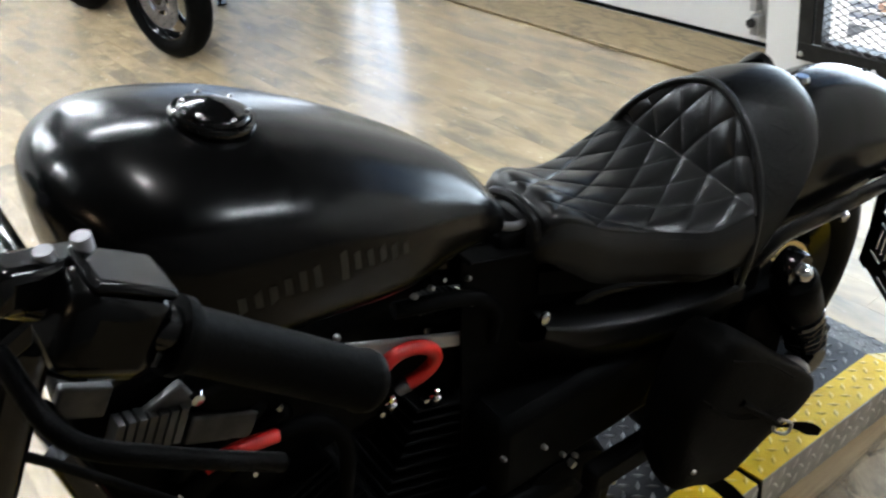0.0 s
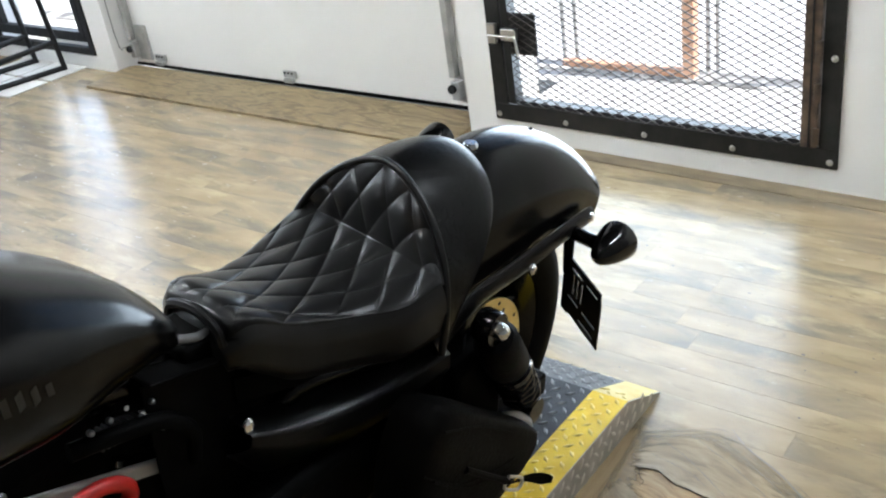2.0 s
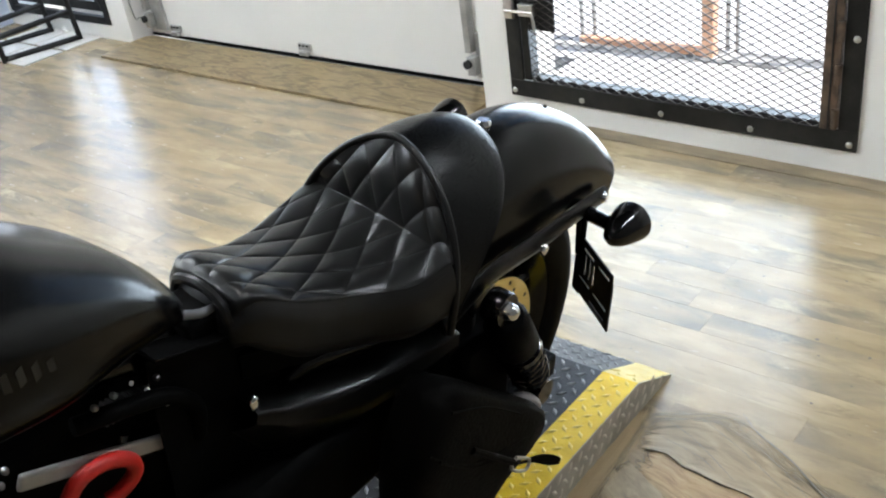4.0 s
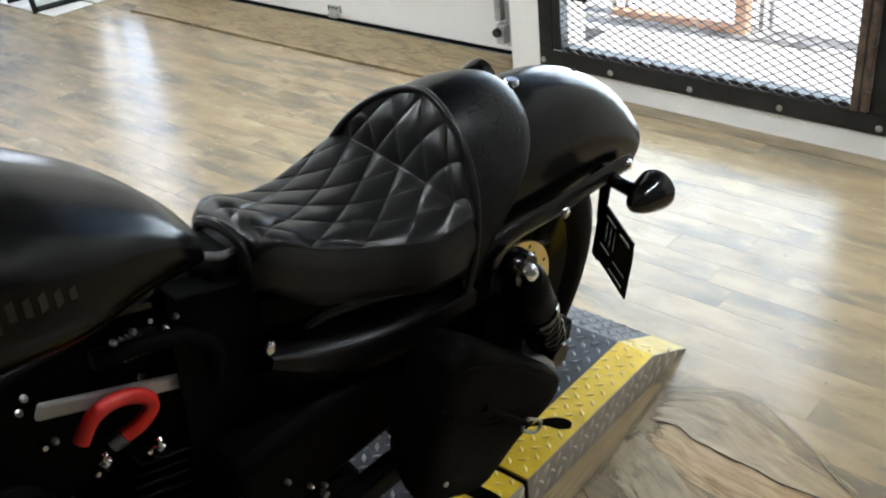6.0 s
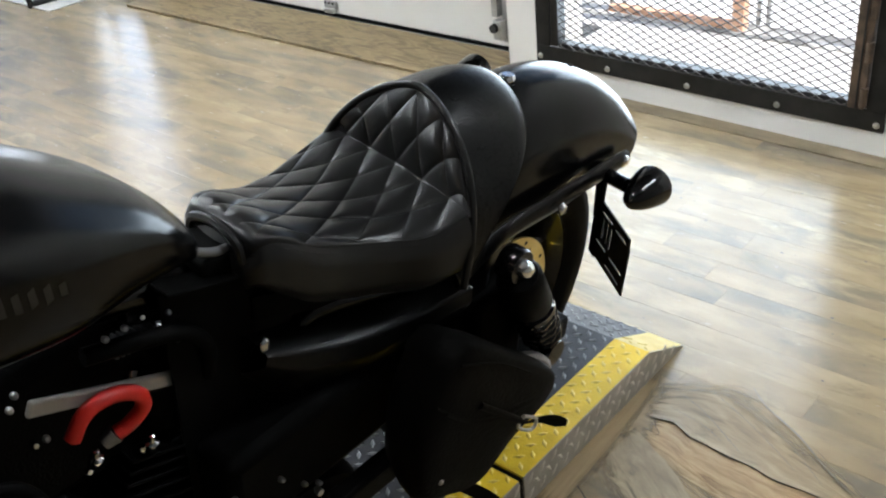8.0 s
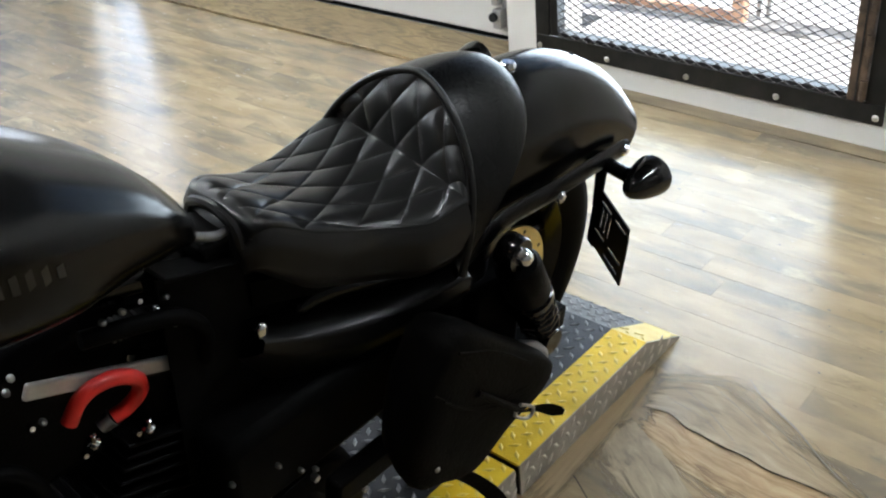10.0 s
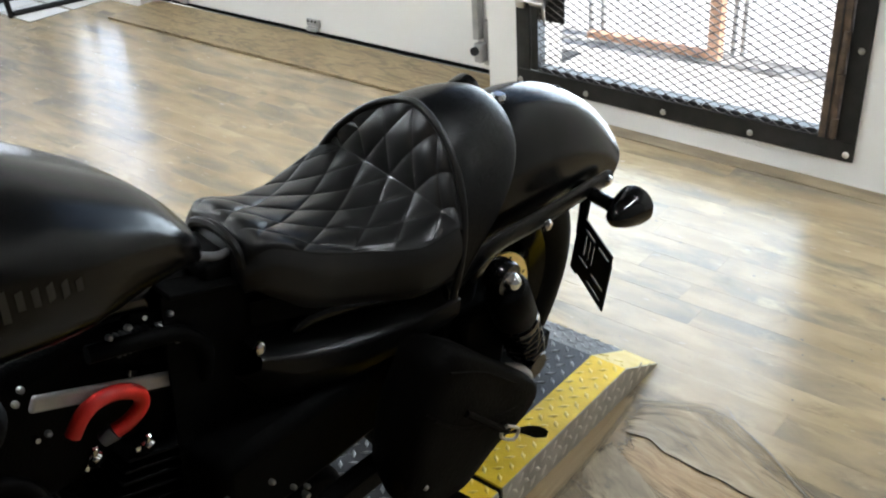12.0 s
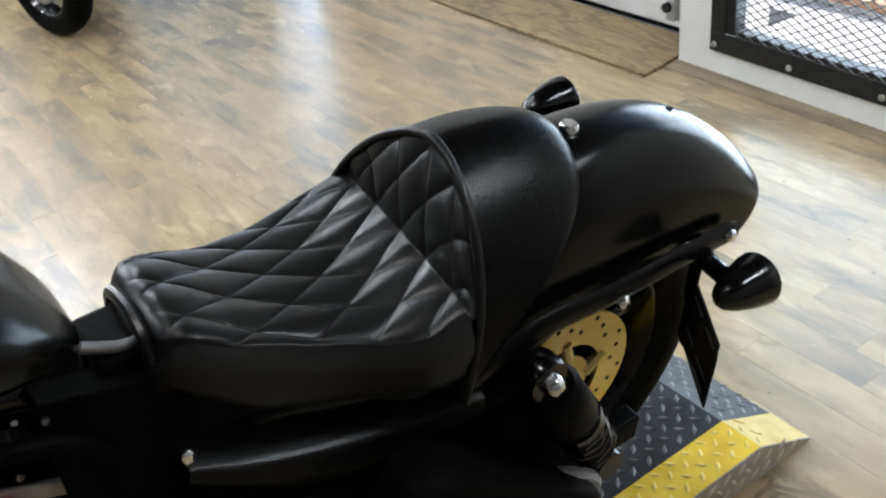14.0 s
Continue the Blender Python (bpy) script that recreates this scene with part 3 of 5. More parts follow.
def platform(name, x0, xt, xe, label):
    ob = empty(name, Matrix(), label, "ramp")
    slope = Vector((xe - xt, 0, -RH + 0.004)).normalized() if xe > xt else None
    n = Vector((-slope.z, 0, slope.x)) if slope else None
    bm, lb = box(x0, xt, RYI, -RYI + 0.02, RH - 0.006, RH), bmesh.new()
    lugs(lb, (x0, RYI, RH), (1, 0, 0), (0, 1, 0), (0, 0, 1), xt - x0, -2 * RYI + 0.02)
    if slope:
        q = [(xt, RYI, RH), (xe, RYI, 0.004), (xe, -RYI + 0.02, 0.004), (xt, -RYI + 0.02, RH)]
        bm.faces.new([bm.verts.new(p) for p in q])
        lugs(lb, (xt, RYI, RH), slope, (0, 1, 0), n, (Vector(q[1]) - Vector(q[0])).length, -2 * RYI + 0.02)
    deck = part("deck", bm, PLATE, ob, "black painted tread plate", smooth=False)
    part("lug_pattern", lb, WORNSTEEL, deck, "raised lugs rubbed to bright steel", auto=40)["kind"] = "stuff"
    for ya, yb in ((RY0, RYI), (-RYI + 0.02, RY1)):
        bm, lb = box(x0, xt, ya, yb, RH - 0.006, RH + 0.001), bmesh.new()
        lugs(lb, (x0, ya, RH + 0.001), (1, 0, 0), (0, 1, 0), (0, 0, 1), xt - x0, yb - ya)
        if slope:
            nb = grid([[Vector((xt, y, RH + 0.001)).lerp(Vector((xe, y, 0.005)), k / 6) + n * (0.0004 * noise.noise((k, y * 90, 4))) for k in range(7)] for y in (ya, (ya * 2 + yb) / 3, (ya + yb * 2) / 3, yb)])
            lugs(nb, (xt, ya, RH + 0.0004), slope, (0, 1, 0), n, 0.06, yb - ya)
            part("edge_nose", nb, NOSEYELLOW, ob, "scraped pale yellow ramp edge", smooth=False)
        es = part("edge_strip", bm, YELLOW, ob, "worn yellow painted edge", smooth=False)
        part("lug_pattern", lb, PALEYELLOW, es, "raised lugs with rubbed yellow paint", auto=180)["kind"] = "stuff"
    for y, s in ((RY0 - 0.002, -1), (RY1 + 0.002, 1)):
        bm, lb = bmesh.new(), bmesh.new()
        q = [(x0, y, 0.0), (xe, y, 0.0)] + ([(xe, y, 0.004)] if slope else []) + [(xt, y, RH), (x0, y, RH)]
        f1 = [bm.verts.new(p) for p in q]
        f2 = [bm.verts.new((p[0], p[1] - s * 0.005, p[2])) for p in q]
        bm.faces.new(f1)
        bm.faces.new(f2[::-1])
        for k in range(len(q)):
            m = (k + 1) % len(q)
            bm.faces.new((f1[k], f1[m], f2[m], f2[k]))
        lugs(lb, (x0, y, 0.003), (1, 0, 0), (0, 0, 1), (0, s, 0), xt - x0, RH - 0.003)
        if slope:
            for k in range(3):
                lugs(lb, (xt, y, 0.003 + 0.025 * k), (1, 0, 0), (0, 0, 1), (0, s, 0), (xe - xt) * (0.80, 0.48, 0.15)[k], 0.025)
        sp = part("side_plate", bm, RAWPLATE, ob, "bare steel tread plate side", smooth=False)
        part("lug_pattern", lb, RAWLUG, sp, "raised lugs of bright bare steel", auto=180)["kind"] = "stuff"
    part("end_rail", box(x0, x0 + 0.006, RY0, RY1, 0.0, RH - 0.004), BLACKSTEEL, ob)
    return ob


platform("ramp", RX0, RXT, RXE, "low tread plate ramp with yellow painted edges")
platform("lift_platform", -2.1, RX0 - 0.014, RX0 - 0.014, "low tread plate platform with yellow painted edges")

# ---- motorcycle ----
BIKE = pose(0, -0.188, 0.075, 10, 0, 0)
bike = empty("motorcycle", BIKE, "satin black cruiser motorcycle with diamond stitched solo seat on a ramp", "motorcycle")

# Tank: x, top, bottom, half width.
TANK = [(-0.644, 1.027, 0.964, 0.019), (-0.639, 1.048, 0.932, 0.061), (-0.626, 1.064, 0.903, 0.099), (-0.603, 1.076, 0.882, 0.131), (-0.567, 1.082, 0.871, 0.154), (-0.516, 1.075, 0.859, 0.163),
        (-0.436, 1.050, 0.846, 0.161), (-0.339, 1.002, 0.827, 0.148), (-0.261, 0.953, 0.824, 0.123), (-0.203, 0.909, 0.815, 0.103), (-0.170, 0.871, 0.803, 0.084), (-0.151, 0.842, 0.793, 0.063), (-0.140, 0.820, 0.786, 0.040), (-0.136, 0.800, 0.784, 0.014)]
TY = 0.040                        # the tank's middle


def tank_point(x, a):
    zt, zb, w = (smooth_interp(x, TANK, c) for c in (1, 2, 3))
    zm = zb + 0.46 * (zt - zb)
    c, s = math.cos(a), math.sin(a)
    n = 2 / 2.9
    y = w * math.copysign(abs(c) ** n, c)
    h = (zt - zm) if s > 0 else (zm - zb)
    ridge = (0.11 if y > -0.028 else 0.16) * (math.sqrt((y + 0.028) ** 2 + 0.003 ** 2) - 0.003) if s > 0 else 0.0
    return Vector((x, y + TY, zm + h * math.copysign(abs(s) ** n, s) - ridge * max(0.0, s)))


xs = sorted({p[0] for p in TANK} | {-0.644 + 0.508 * (0.5 - 0.5 * math.cos(math.pi * k / 60)) for k in range(61)})
tank = part("fuel_tank", grid([[tank_point(x, 2 * math.pi * k / 72) for k in range(72)] for x in xs], True, True), SATIN, bike, "satin black fuel tank", auto=180)

# Filler cap, tilted with the tank's top.
cap_at = min((tank_point(-0.474, math.pi * k / 400) for k in range(100, 300)), key=lambda p: abs(p.y - 0.012))
cap_up = Vector((0.31, -0.06, 1)).normalized()
part("filler_ring", lathe([(0.0, -0.006), (0.039, -0.006), (0.0405, 0.001), (0.0385, 0.005), (0.035, 0.006), (0.034, 0.003)], cap_at, cap_up, 40), GLOSS, tank, "black filler ring")
capo = part("filler_cap", lathe([(0.034, 0.0), (0.033, 0.008), (0.030, 0.011), (0.026, 0.0115), (0.018, 0.015), (0.009, 0.0168), (0.0, 0.0172)], cap_at, cap_up, 40), GLOSS, tank, "gloss black screw filler cap")
q = cap_up.to_track_quat("Z", "Y")
for k in range(6):
    a = 2 * math.pi * k / 6 + 0.3
    part("cap_screw", ball(cap_at + q @ Vector((0.0295 * math.cos(a), 0.0295 * math.sin(a), 0.0115)), 0.003, None, 10, (1, 1, 0.5)), CHROME, capo)

# Tank lettering as plain slanted bars that follow an arch.
for k in range(13):
    if k == 6:
        continue
    u = k / 12
    x = -0.530 + 0.180 * u
    tall = 0.015 + 0.008 * math.sin(math.pi * u) + (0.006 if k in (7,) else 0)
    zc = 0.957 - 0.030 * u + 0.010 * math.sin(math.pi * u)
    rows = []
    for z in np.linspace(zc - tall / 2, zc + tall / 2, 4):
        row = []
        for dx in (-0.0038, 0.0038):
            xx = x + dx
            best = min((abs(tank_point(xx, a).z - z), a) for a in np.linspace(math.pi * 0.55, math.pi * 1.45, 120))[1]
            p = tank_point(xx, best)
            row.append(p + Vector((0, -0.0004, 0.0002)))
        rows.append(row)
    part("letter_bar", grid(rows), TEXTGREY, tank)

# Rear fender: a crowned section swept round the wheel.
FC, FR, FW, FD = (0.437, 0.360), 0.432, 0.104, 0.135


def fender_point(th, ph, r0=0.0):
    wide = 1 - 0.16 * max(0, math.sin(th)) ** 2
    drop = interp(th, [radians(a) for a in (-36, 8, 30, 54)], (0.190, 0.185, 0.140, 0.092))
    y = FW * wide * math.copysign(abs(math.sin(ph)) ** 0.86, math.sin(ph))
    r = FR - drop * (1 - max(0.0, math.cos(ph)) ** 0.75) - r0
    return Vector((FC[0] + r * math.sin(th), y * (1 - r0 * 3), FC[1] + r * math.cos(th)))


ths = [radians(a) for a in np.linspace(-36, 53.5, 60)]
phs = [radians(a) for a in np.linspace(-90, 90, 45)]
bm = grid([[fender_point(t, p) for p in phs] + [fender_point(t, p, 0.004) for p in phs[::-1]] for t in ths], True, True)
fender = part("rear_fender", bm, FENDERPAINT, bike, "satin black chopped rear fender", auto=60)
part("fender_screw", ball(fender_point(radians(26.5), 0) + Vector((0, 0, 0.001)), 0.005, None, 12, (1, 1, 0.5)), DARK, fender, "small rubber plug")
part("seat_bolt", lathe([(0.0, 0.010), (0.010, 0.010), (0.013, 0.006), (0.013, 0.0), (0.018, 0.0), (0.018, -0.003)], (0.447, -0.003, 0.790), (0.1, 0, 1), 16), CHROME, bike, "chrome seat knob bolt")

# Seat.
SN = -0.085
SEAT_Z = [(-0.085, 0.772, 0.034, 0.050), (-0.078, 0.787, 0.034, 0.062), (-0.060, 0.794, 0.034, 0.072), (-0.030, 0.781, 0.034, 0.082), (0.0, 0.763, 0.034, 0.090), (0.04, 0.746, 0.034, 0.098), (0.10, 0.730, 0.033, 0.117), (0.152, 0.726, 0.026, 0.139), (0.222, 0.738, 0.019, 0.149)]
Y0 = 0.019


def arch(a):
    """The piped edge between the stitched panel and the hump: a runs from one lower end over the top to the other."""
    c = max(0.0, math.cos(a))
    return Vector((0.188 + 0.078 * c, Y0 + 0.161 * math.copysign(abs(math.sin(a)) ** 1.26, math.sin(a)), 0.614 + 0.226 * c ** 0.85))


def seat_base(s, sn):
    """The seat's top: s runs along it in metres from the nose, past the crease and up the riser; sn from -1 to 1 across."""
    c = math.sqrt(max(0.0, 1 - sn * sn))
    top = arch(math.asin(sn) * 0.75)
    if s <= 0.222:
        w = smooth_interp(s, SEAT_Z, 3)
        z = smooth_interp(s, SEAT_Z, 1)
        fade = max(0.0, min(1.0, (s - 0.08) / 0.142))
        edge = (0.017 - 0.003 * fade) * (1 - c ** 0.8)
        return Vector((s + fade * (0.09 * w * sn - 0.004), smooth_interp(s, SEAT_Z, 2) + w * sn, z - edge))
    u = min(1.0, (s - 0.222) / 0.112)
    a = seat_base(0.222, sn)
    bend = -math.sin(math.pi * u) * 0.006 * c
    return a.lerp(top, u) + Vector((bend, 0, -bend * 0.4))


def quilt(s, y):
    a, b = (y - Y0) / 0.055 + (s - 0.222) / 0.106, (y - Y0) / 0.055 - (s - 0.222) / 0.106
    f = [abs(math.sin(math.pi * q)) for q in (a, b)]
    return (f[0] * f[1]) ** 0.38


rows = []
for s in np.linspace(SN, 0.334, 300):
    row = []
    for k in range(201):
        sn = math.sin(radians(-90 + 0.9 * k))
        p = seat_base(s, sn)
        d = 0.002
        du = seat_base(min(0.334, s + d), sn) - seat_base(max(SN, s - d), sn)
        sa, sb = max(-1, sn - 0.02), min(1, sn + 0.02)
        dv = seat_base(s, sb) - seat_base(s, sa)
        nrm = du.cross(dv).normalized()
        fade = min(1, max(0, (s + 0.075) / 0.02)) * min(1, max(0, (1 - abs(sn)) / 0.05)) * min(1, (0.334 - s) / 0.012)
        h = (0.0052 if s < 0.222 else 0.0045) * quilt(s, p.y) * fade - 0.004 * fade
        row.append(p + nrm * h)
    rows.append(row)
seat = part("seat", grid(rows), LEATHER, bike, "black diamond stitched leather solo seat", auto=180)
# Skirt under the stitched edge, both sides and round the nose.
path = [(s, -1) for s in np.linspace(0.222, SN, 40)] + [(SN, -1 + 2 * k / 12) for k in range(1, 12)] + [(s, 1) for s in np.linspace(SN, 0.222, 40)]
rows = []
for s, sn in path:
    p = seat_base(s, sn)
    out = Vector((-1.0 if s < SN + 0.004 else -0.15, sn, 0)).normalized()
    deep = interp(s, (-0.085, -0.06, -0.02, 0.05, 0.10, 0.16, 0.222), (0.050, 0.080, 0.094, 0.090, 0.088, 0.090, 0.097))
    rows.append([p + out * (0.010 * math.sin(math.pi / 2 * min(1, u * 3)) - 0.09 * max(0, u - 0.72) ** 1.4) - Vector((0, 0, deep * u - 0.001)) for u in np.linspace(0, 1, 18)])
part("skirt", grid(rows), SKIRT, seat, "smooth leather side panel", auto=180)
part("stitch_welt", tube([r[1] + Vector((0, 0, -0.002)) for r in rows[2:-2:2]], 0.0011, 2, 6), LEATHER, seat)
part("seat_pan", extrude([(-0.075, -0.04), (0.0, -0.08), (0.2, -0.13), (0.34, -0.08), (0.34, 0.08), (0.2, 0.13), (0.0, 0.08), (-0.075, 0.04)], 0.04, pose(0, Y0 + 0.01, 0.645)), RUBBER, seat, "black seat base")
# Rear hump and its piping.
def rim(a):
    c = max(0.0, math.cos(a))
    return Vector((0.192 + 0.243 * c ** 0.85, Y0 * 0.4 + 0.150 * math.sin(a), 0.612 + 0.170 * c ** 0.55))


rows = []
for k in range(29):
    t = radians(90 * k / 28)
    row = []
    for j in range(61):
        a = radians(-90 + 180 * j / 60)
        A, B = arch(a), rim(a)
        c = max(0, math.cos(a))
        row.append(Vector((A.x + (B.x - A.x) * math.sin(t) ** 1.05, A.y + (B.y - A.y) * (1 - math.cos(t)), B.z + (A.z - B.z) * math.cos(t) ** 0.85 + 0.004 * c * math.sin(2 * t))))
    rows.append(row)
part("rear_hump", grid(rows), HUMP, seat, "smooth black leather rear hump", auto=180)
part("piping", tube([arch(radians(-90 + 180 * k / 40)) + Vector((0.001, 0, 0.001)) for k in range(41)], 0.0058, 2, 10), LEATHER, seat, "black leather piping")
part("nose_strap", tube([(-0.088, -0.016, 0.752), (-0.087, -0.006, 0.776), (-0.085, 0.034, 0.786), (-0.087, 0.074, 0.776), (-0.088, 0.084, 0.752)], 0.007, 5, 8), LEATHER, seat)

# Rear wheel.
AX = Vector((0.470, 0.030, 0.322))


def wheel(parent, c, r, w, spokes, rim_mat, rotor_side, rotor_r=0.0, steel=None):
    steel = steel or DISC
    half = w / 2
    prof = [(r * 0.70, -half * 0.72), (r * 0.76, -half * 0.98), (r * 0.86, -half), (r * 0.945, -half * 0.80), (r * 0.985, -half * 0.45), (r, 0), (r * 0.985, half * 0.45), (r * 0.945, half * 0.80), (r * 0.86, half), (r * 0.76, half * 0.98), (r * 0.70, half * 0.72)]
    wh = part("wheel", lathe([(r * 0.705, -half * 0.7), (r * 0.68, -half * 0.72), (r * 0.64, -half * 0.45), (r * 0.60, 0), (r * 0.64, half * 0.45), (r * 0.68, half * 0.72), (r * 0.705, half * 0.7)], c, (0, 1, 0), 48), rim_mat, parent, "black cast wheel")
    part("tyre", lathe(prof, c, (0, 1, 0), 64), RUBBER, wh, "black rubber tyre")
    part("hub", lathe([(0.0, -half * 0.8), (r * 0.13, -half * 0.8), (r * 0.16, -half * 0.4), (r * 0.14, 0), (r * 0.16, half * 0.4), (r * 0.13, half * 0.8), (0, half * 0.8)], c, (0, 1, 0), 24), rim_mat, wh)
    for k in range(spokes):
        a = 2 * math.pi * k / spokes + 0.2
        d = Vector((math.cos(a), 0, math.sin(a)))
        t = Vector((-d.z, 0, d.x))
        part("spoke", tube([Vector(c) + d * r * 0.12, Vector(c) + d * r * 0.38 + t * 0.012, Vector(c) + d * r * 0.64 + t * 0.004], 0.013, 4, 8), rim_mat, wh)
    if rotor_r:
        y = c[1] + rotor_side * half * 0.75
        ro = part("brake_disc", lathe([(rotor_r * 0.58, -0.0025), (rotor_r, -0.0025), (rotor_r, 0.0025), (rotor_r * 0.58, 0.0025), (rotor_r * 0.58, -0.0025)], (c[0], y, c[2]), (0, 1, 0), 64), steel, wh, "drilled steel brake disc")
        part("disc_carrier", lathe([(rotor_r * 0.14, -0.002), (rotor_r * 0.42, -0.002), (rotor_r * 0.42, 0.002), (rotor_r * 0.14, 0.002), (rotor_r * 0.14, -0.002)], (c[0], y, c[2]), (0, 1, 0), 32), steel, ro)
        for k in range(5):
            a = 2 * math.pi * k / 5
            d = Vector((math.cos(a), 0, math.sin(a)))
            part("disc_arm", tube([Vector((c[0], y, c[2])) + d * rotor_r * 0.38, Vector((c[0], y, c[2])) + Vector((math.cos(a + 0.25), 0, math.sin(a + 0.25))) * rotor_r * 0.66], 0.009, 1, 8), steel, ro)
        for k in range(30):
            a = 2 * math.pi * k / 30
            rr = rotor_r * (0.76, 0.84, 0.92)[k % 3]
            bm = rod((c[0] + rr * math.cos(a), y - 0.0032, c[2] + rr * math.sin(a)), (c[0] + rr * math.cos(a), y + 0.0032, c[2] + rr * math.sin(a)), 0.0042, None, 8)
            part("disc_hole", bm, DARK, ro)
    return wh


wheel(bike, AX, 0.303, 0.112, 9, GLOSS, -1, 0.140)
wheel(bike, Vector((-1.03, 0, 0.335)), 0.330, 0.105, 9, GLOSS, -1, 0.140)

# Swingarm, fender struts, shocks.
for sgn in (-1, 1):
    part("swingarm_leg", box(-0.03, 0.54, -0.016, 0.016, -0.024, 0.024, None, Matrix.Translation((-0.02, sgn * 0.118, 0.335)) @ pose(0, 0, 0, 0, 2, 0)), WRINKLE, bike, bevel=0.006)
    bm = tube([(0.20, sgn * 0.118, 0.605), (0.30, sgn * 0.124, 0.630), (0.42, sgn * 0.127, 0.624), (0.54, sgn * 0.120, 0.614), (0.64, sgn * 0.108, 0.602), (0.668, sgn * 0.104, 0.596)], 0.014, 6, 10)
    for v in bm.verts:
        v.co.y = sgn * 0.120 + (v.co.y - sgn * 0.120) * 0.6
        v.co.z = v.co.z + (v.co.z - 0.60) * 0.25
    st = part("fender_strut", bm, HUMP, bike, "black fender strut")
    for x, z in ((0.428, 0.626), (0.648, 0.604)):
        yy = sgn * (0.139 if x < 0.5 else 0.120)
        part("strut_bolt", lathe([(0.0, 0.008), (0.006, 0.0075), (0.0095, 0.004), (0.010, 0.0)], (x, yy, z), (0, sgn, 0), 14), CHROME, st, "polished button bolt")
    top, low = Vector((0.285, sgn * 0.158, 0.612)), Vector((0.425, sgn * 0.158, 0.335))
    d = (low - top).normalized()
    sh = part("shock_absorber", rod(top + d * 0.01, top + d * 0.30, 0.014), GLOSS, bike, "black coil shock absorber")
    part("eye", lathe([(0.0, -0.016), (0.026, -0.016), (0.028, -0.010), (0.028, 0.010), (0.026, 0.016), (0.0, 0.016)], top, (0, 1, 0), 20), GLOSS, sh)
    part("cap_nut", lathe([(0.0, 0.018), (0.007, 0.017), (0.012, 0.012), (0.0135, 0.006), (0.0145, 0.0)], top + Vector((0, sgn * 0.016, 0)), (0, sgn, 0), 16), CHROME, sh, "chrome acorn nut")
    part("cover", lathe([(0.0, 0), (0.030, 0.0), (0.036, 0.01), (0.037, 0.085), (0.033, 0.090)], top + d * 0.035, d, 24), WRINKLE, sh, "black shock cover")
    part("collar", lathe([(0.030, 0), (0.038, 0.004), (0.038, 0.016), (0.030, 0.02)], top + d * 0.128, d, 24), GLOSS, sh, "worn metal collar")
    u = d.cross(Vector((0, 1, 0))).normalized()
    w2 = d.cross(u)
    part("spring", tube([top + d * (0.11 + 0.13 * k / 70) + 0.031 * (u * math.cos(k * 0.72) + w2 * math.sin(k * 0.72)) for k in range(71)], 0.0058, 1, 8), GLOSS, sh, "black coil spring")
    part("lower_eye", lathe([(0.0, -0.016), (0.024, -0.016), (0.024, 0.016), (0.0, 0.016)], top + d * 0.30, (0, 1, 0), 20), GLOSS, sh)
part("axle_nut", rod(AX + Vector((0, -0.14, 0)), AX + Vector((0, 0.14, 0)), 0.016), STEEL, bike)

# Turn signals.
for sgn in (-1, 1):
    c = Vector((0.582, -0.200, 0.612)) if sgn < 0 else Vector((0.606, 0.194, 0.664))
    ts = part("turn_signal", lathe([(0.0, -0.054), (0.008, -0.051), (0.016, -0.043), (0.024, -0.026), (0.0305, -0.004), (0.0345, 0.016), (0.0350, 0.025)], c, (1, 0.0, -0.06), 28), GLOSS, bike, "gloss black bullet turn signal")
    part("lens", lathe([(0.0345, 0.023), (0.0315, 0.029), (0.020, 0.034), (0.0, 0.036)], c, (1, 0.0, -0.06), 28), AMBER, ts, "dark smoked lens")
    part("stalk", tube([(0.612, sgn * 0.100, 0.592), (0.585, sgn * 0.135, 0.607), c - Vector((0.006, sgn * 0.030, 0.001))], 0.013, 4, 10), GLOSS, ts)
    part("stalk_screw", ball(c + Vector((0.008, -sgn * 0.034, -0.010)), 0.004), CHROME, ts)

# Side plate bracket: a slotted frame that hangs behind the left strut.
pb = Matrix.Translation((0.612, -0.106, 0.512)) @ Matrix(((-0.56, 0.0, 0.828), (-0.828, 0.0, -0.56), (0.0, 1.0, 0.0))).to_4x4()
bands = ((0.0, 0.010, ()), (0.010, 0.015, ((0.055, 0.112),)), (0.015, 0.034, ()), (0.034, 0.039, ((0.006, 0.050), (0.066, 0.116))), (0.039, 0.050, ()), (0.050, 0.092, ((0.024, 0.030), (0.040, 0.046), (0.056, 0.062))), (0.092, 0.099, ()), (0.099, 0.104, ((0.018, 0.058), (0.074, 0.116))), (0.104, 0.118, ()))
bm = bmesh.new()
for v0, v1, slots in bands:
    u = -0.004
    for a, b in tuple(slots) + ((0.128 - 0.25 * max(0, v0 - 0.09), 9),):
        box(u, a, v0 - 0.092, v1 - 0.092, 0, 0.003, bm, pb)
        u = b
box(-0.014, 0.010, -0.098, 0.065, 0, 0.004, bm, pb)
bk = part("plate_bracket", bm, WRINKLE, bike, "slotted black number plate bracket", smooth=False)
part("bracket_arm", tube([(0.618, -0.098, 0.60), (0.614, -0.102, 0.55), (0.612, -0.106, 0.50)], 0.008, 4, 8), GLOSS, bk)

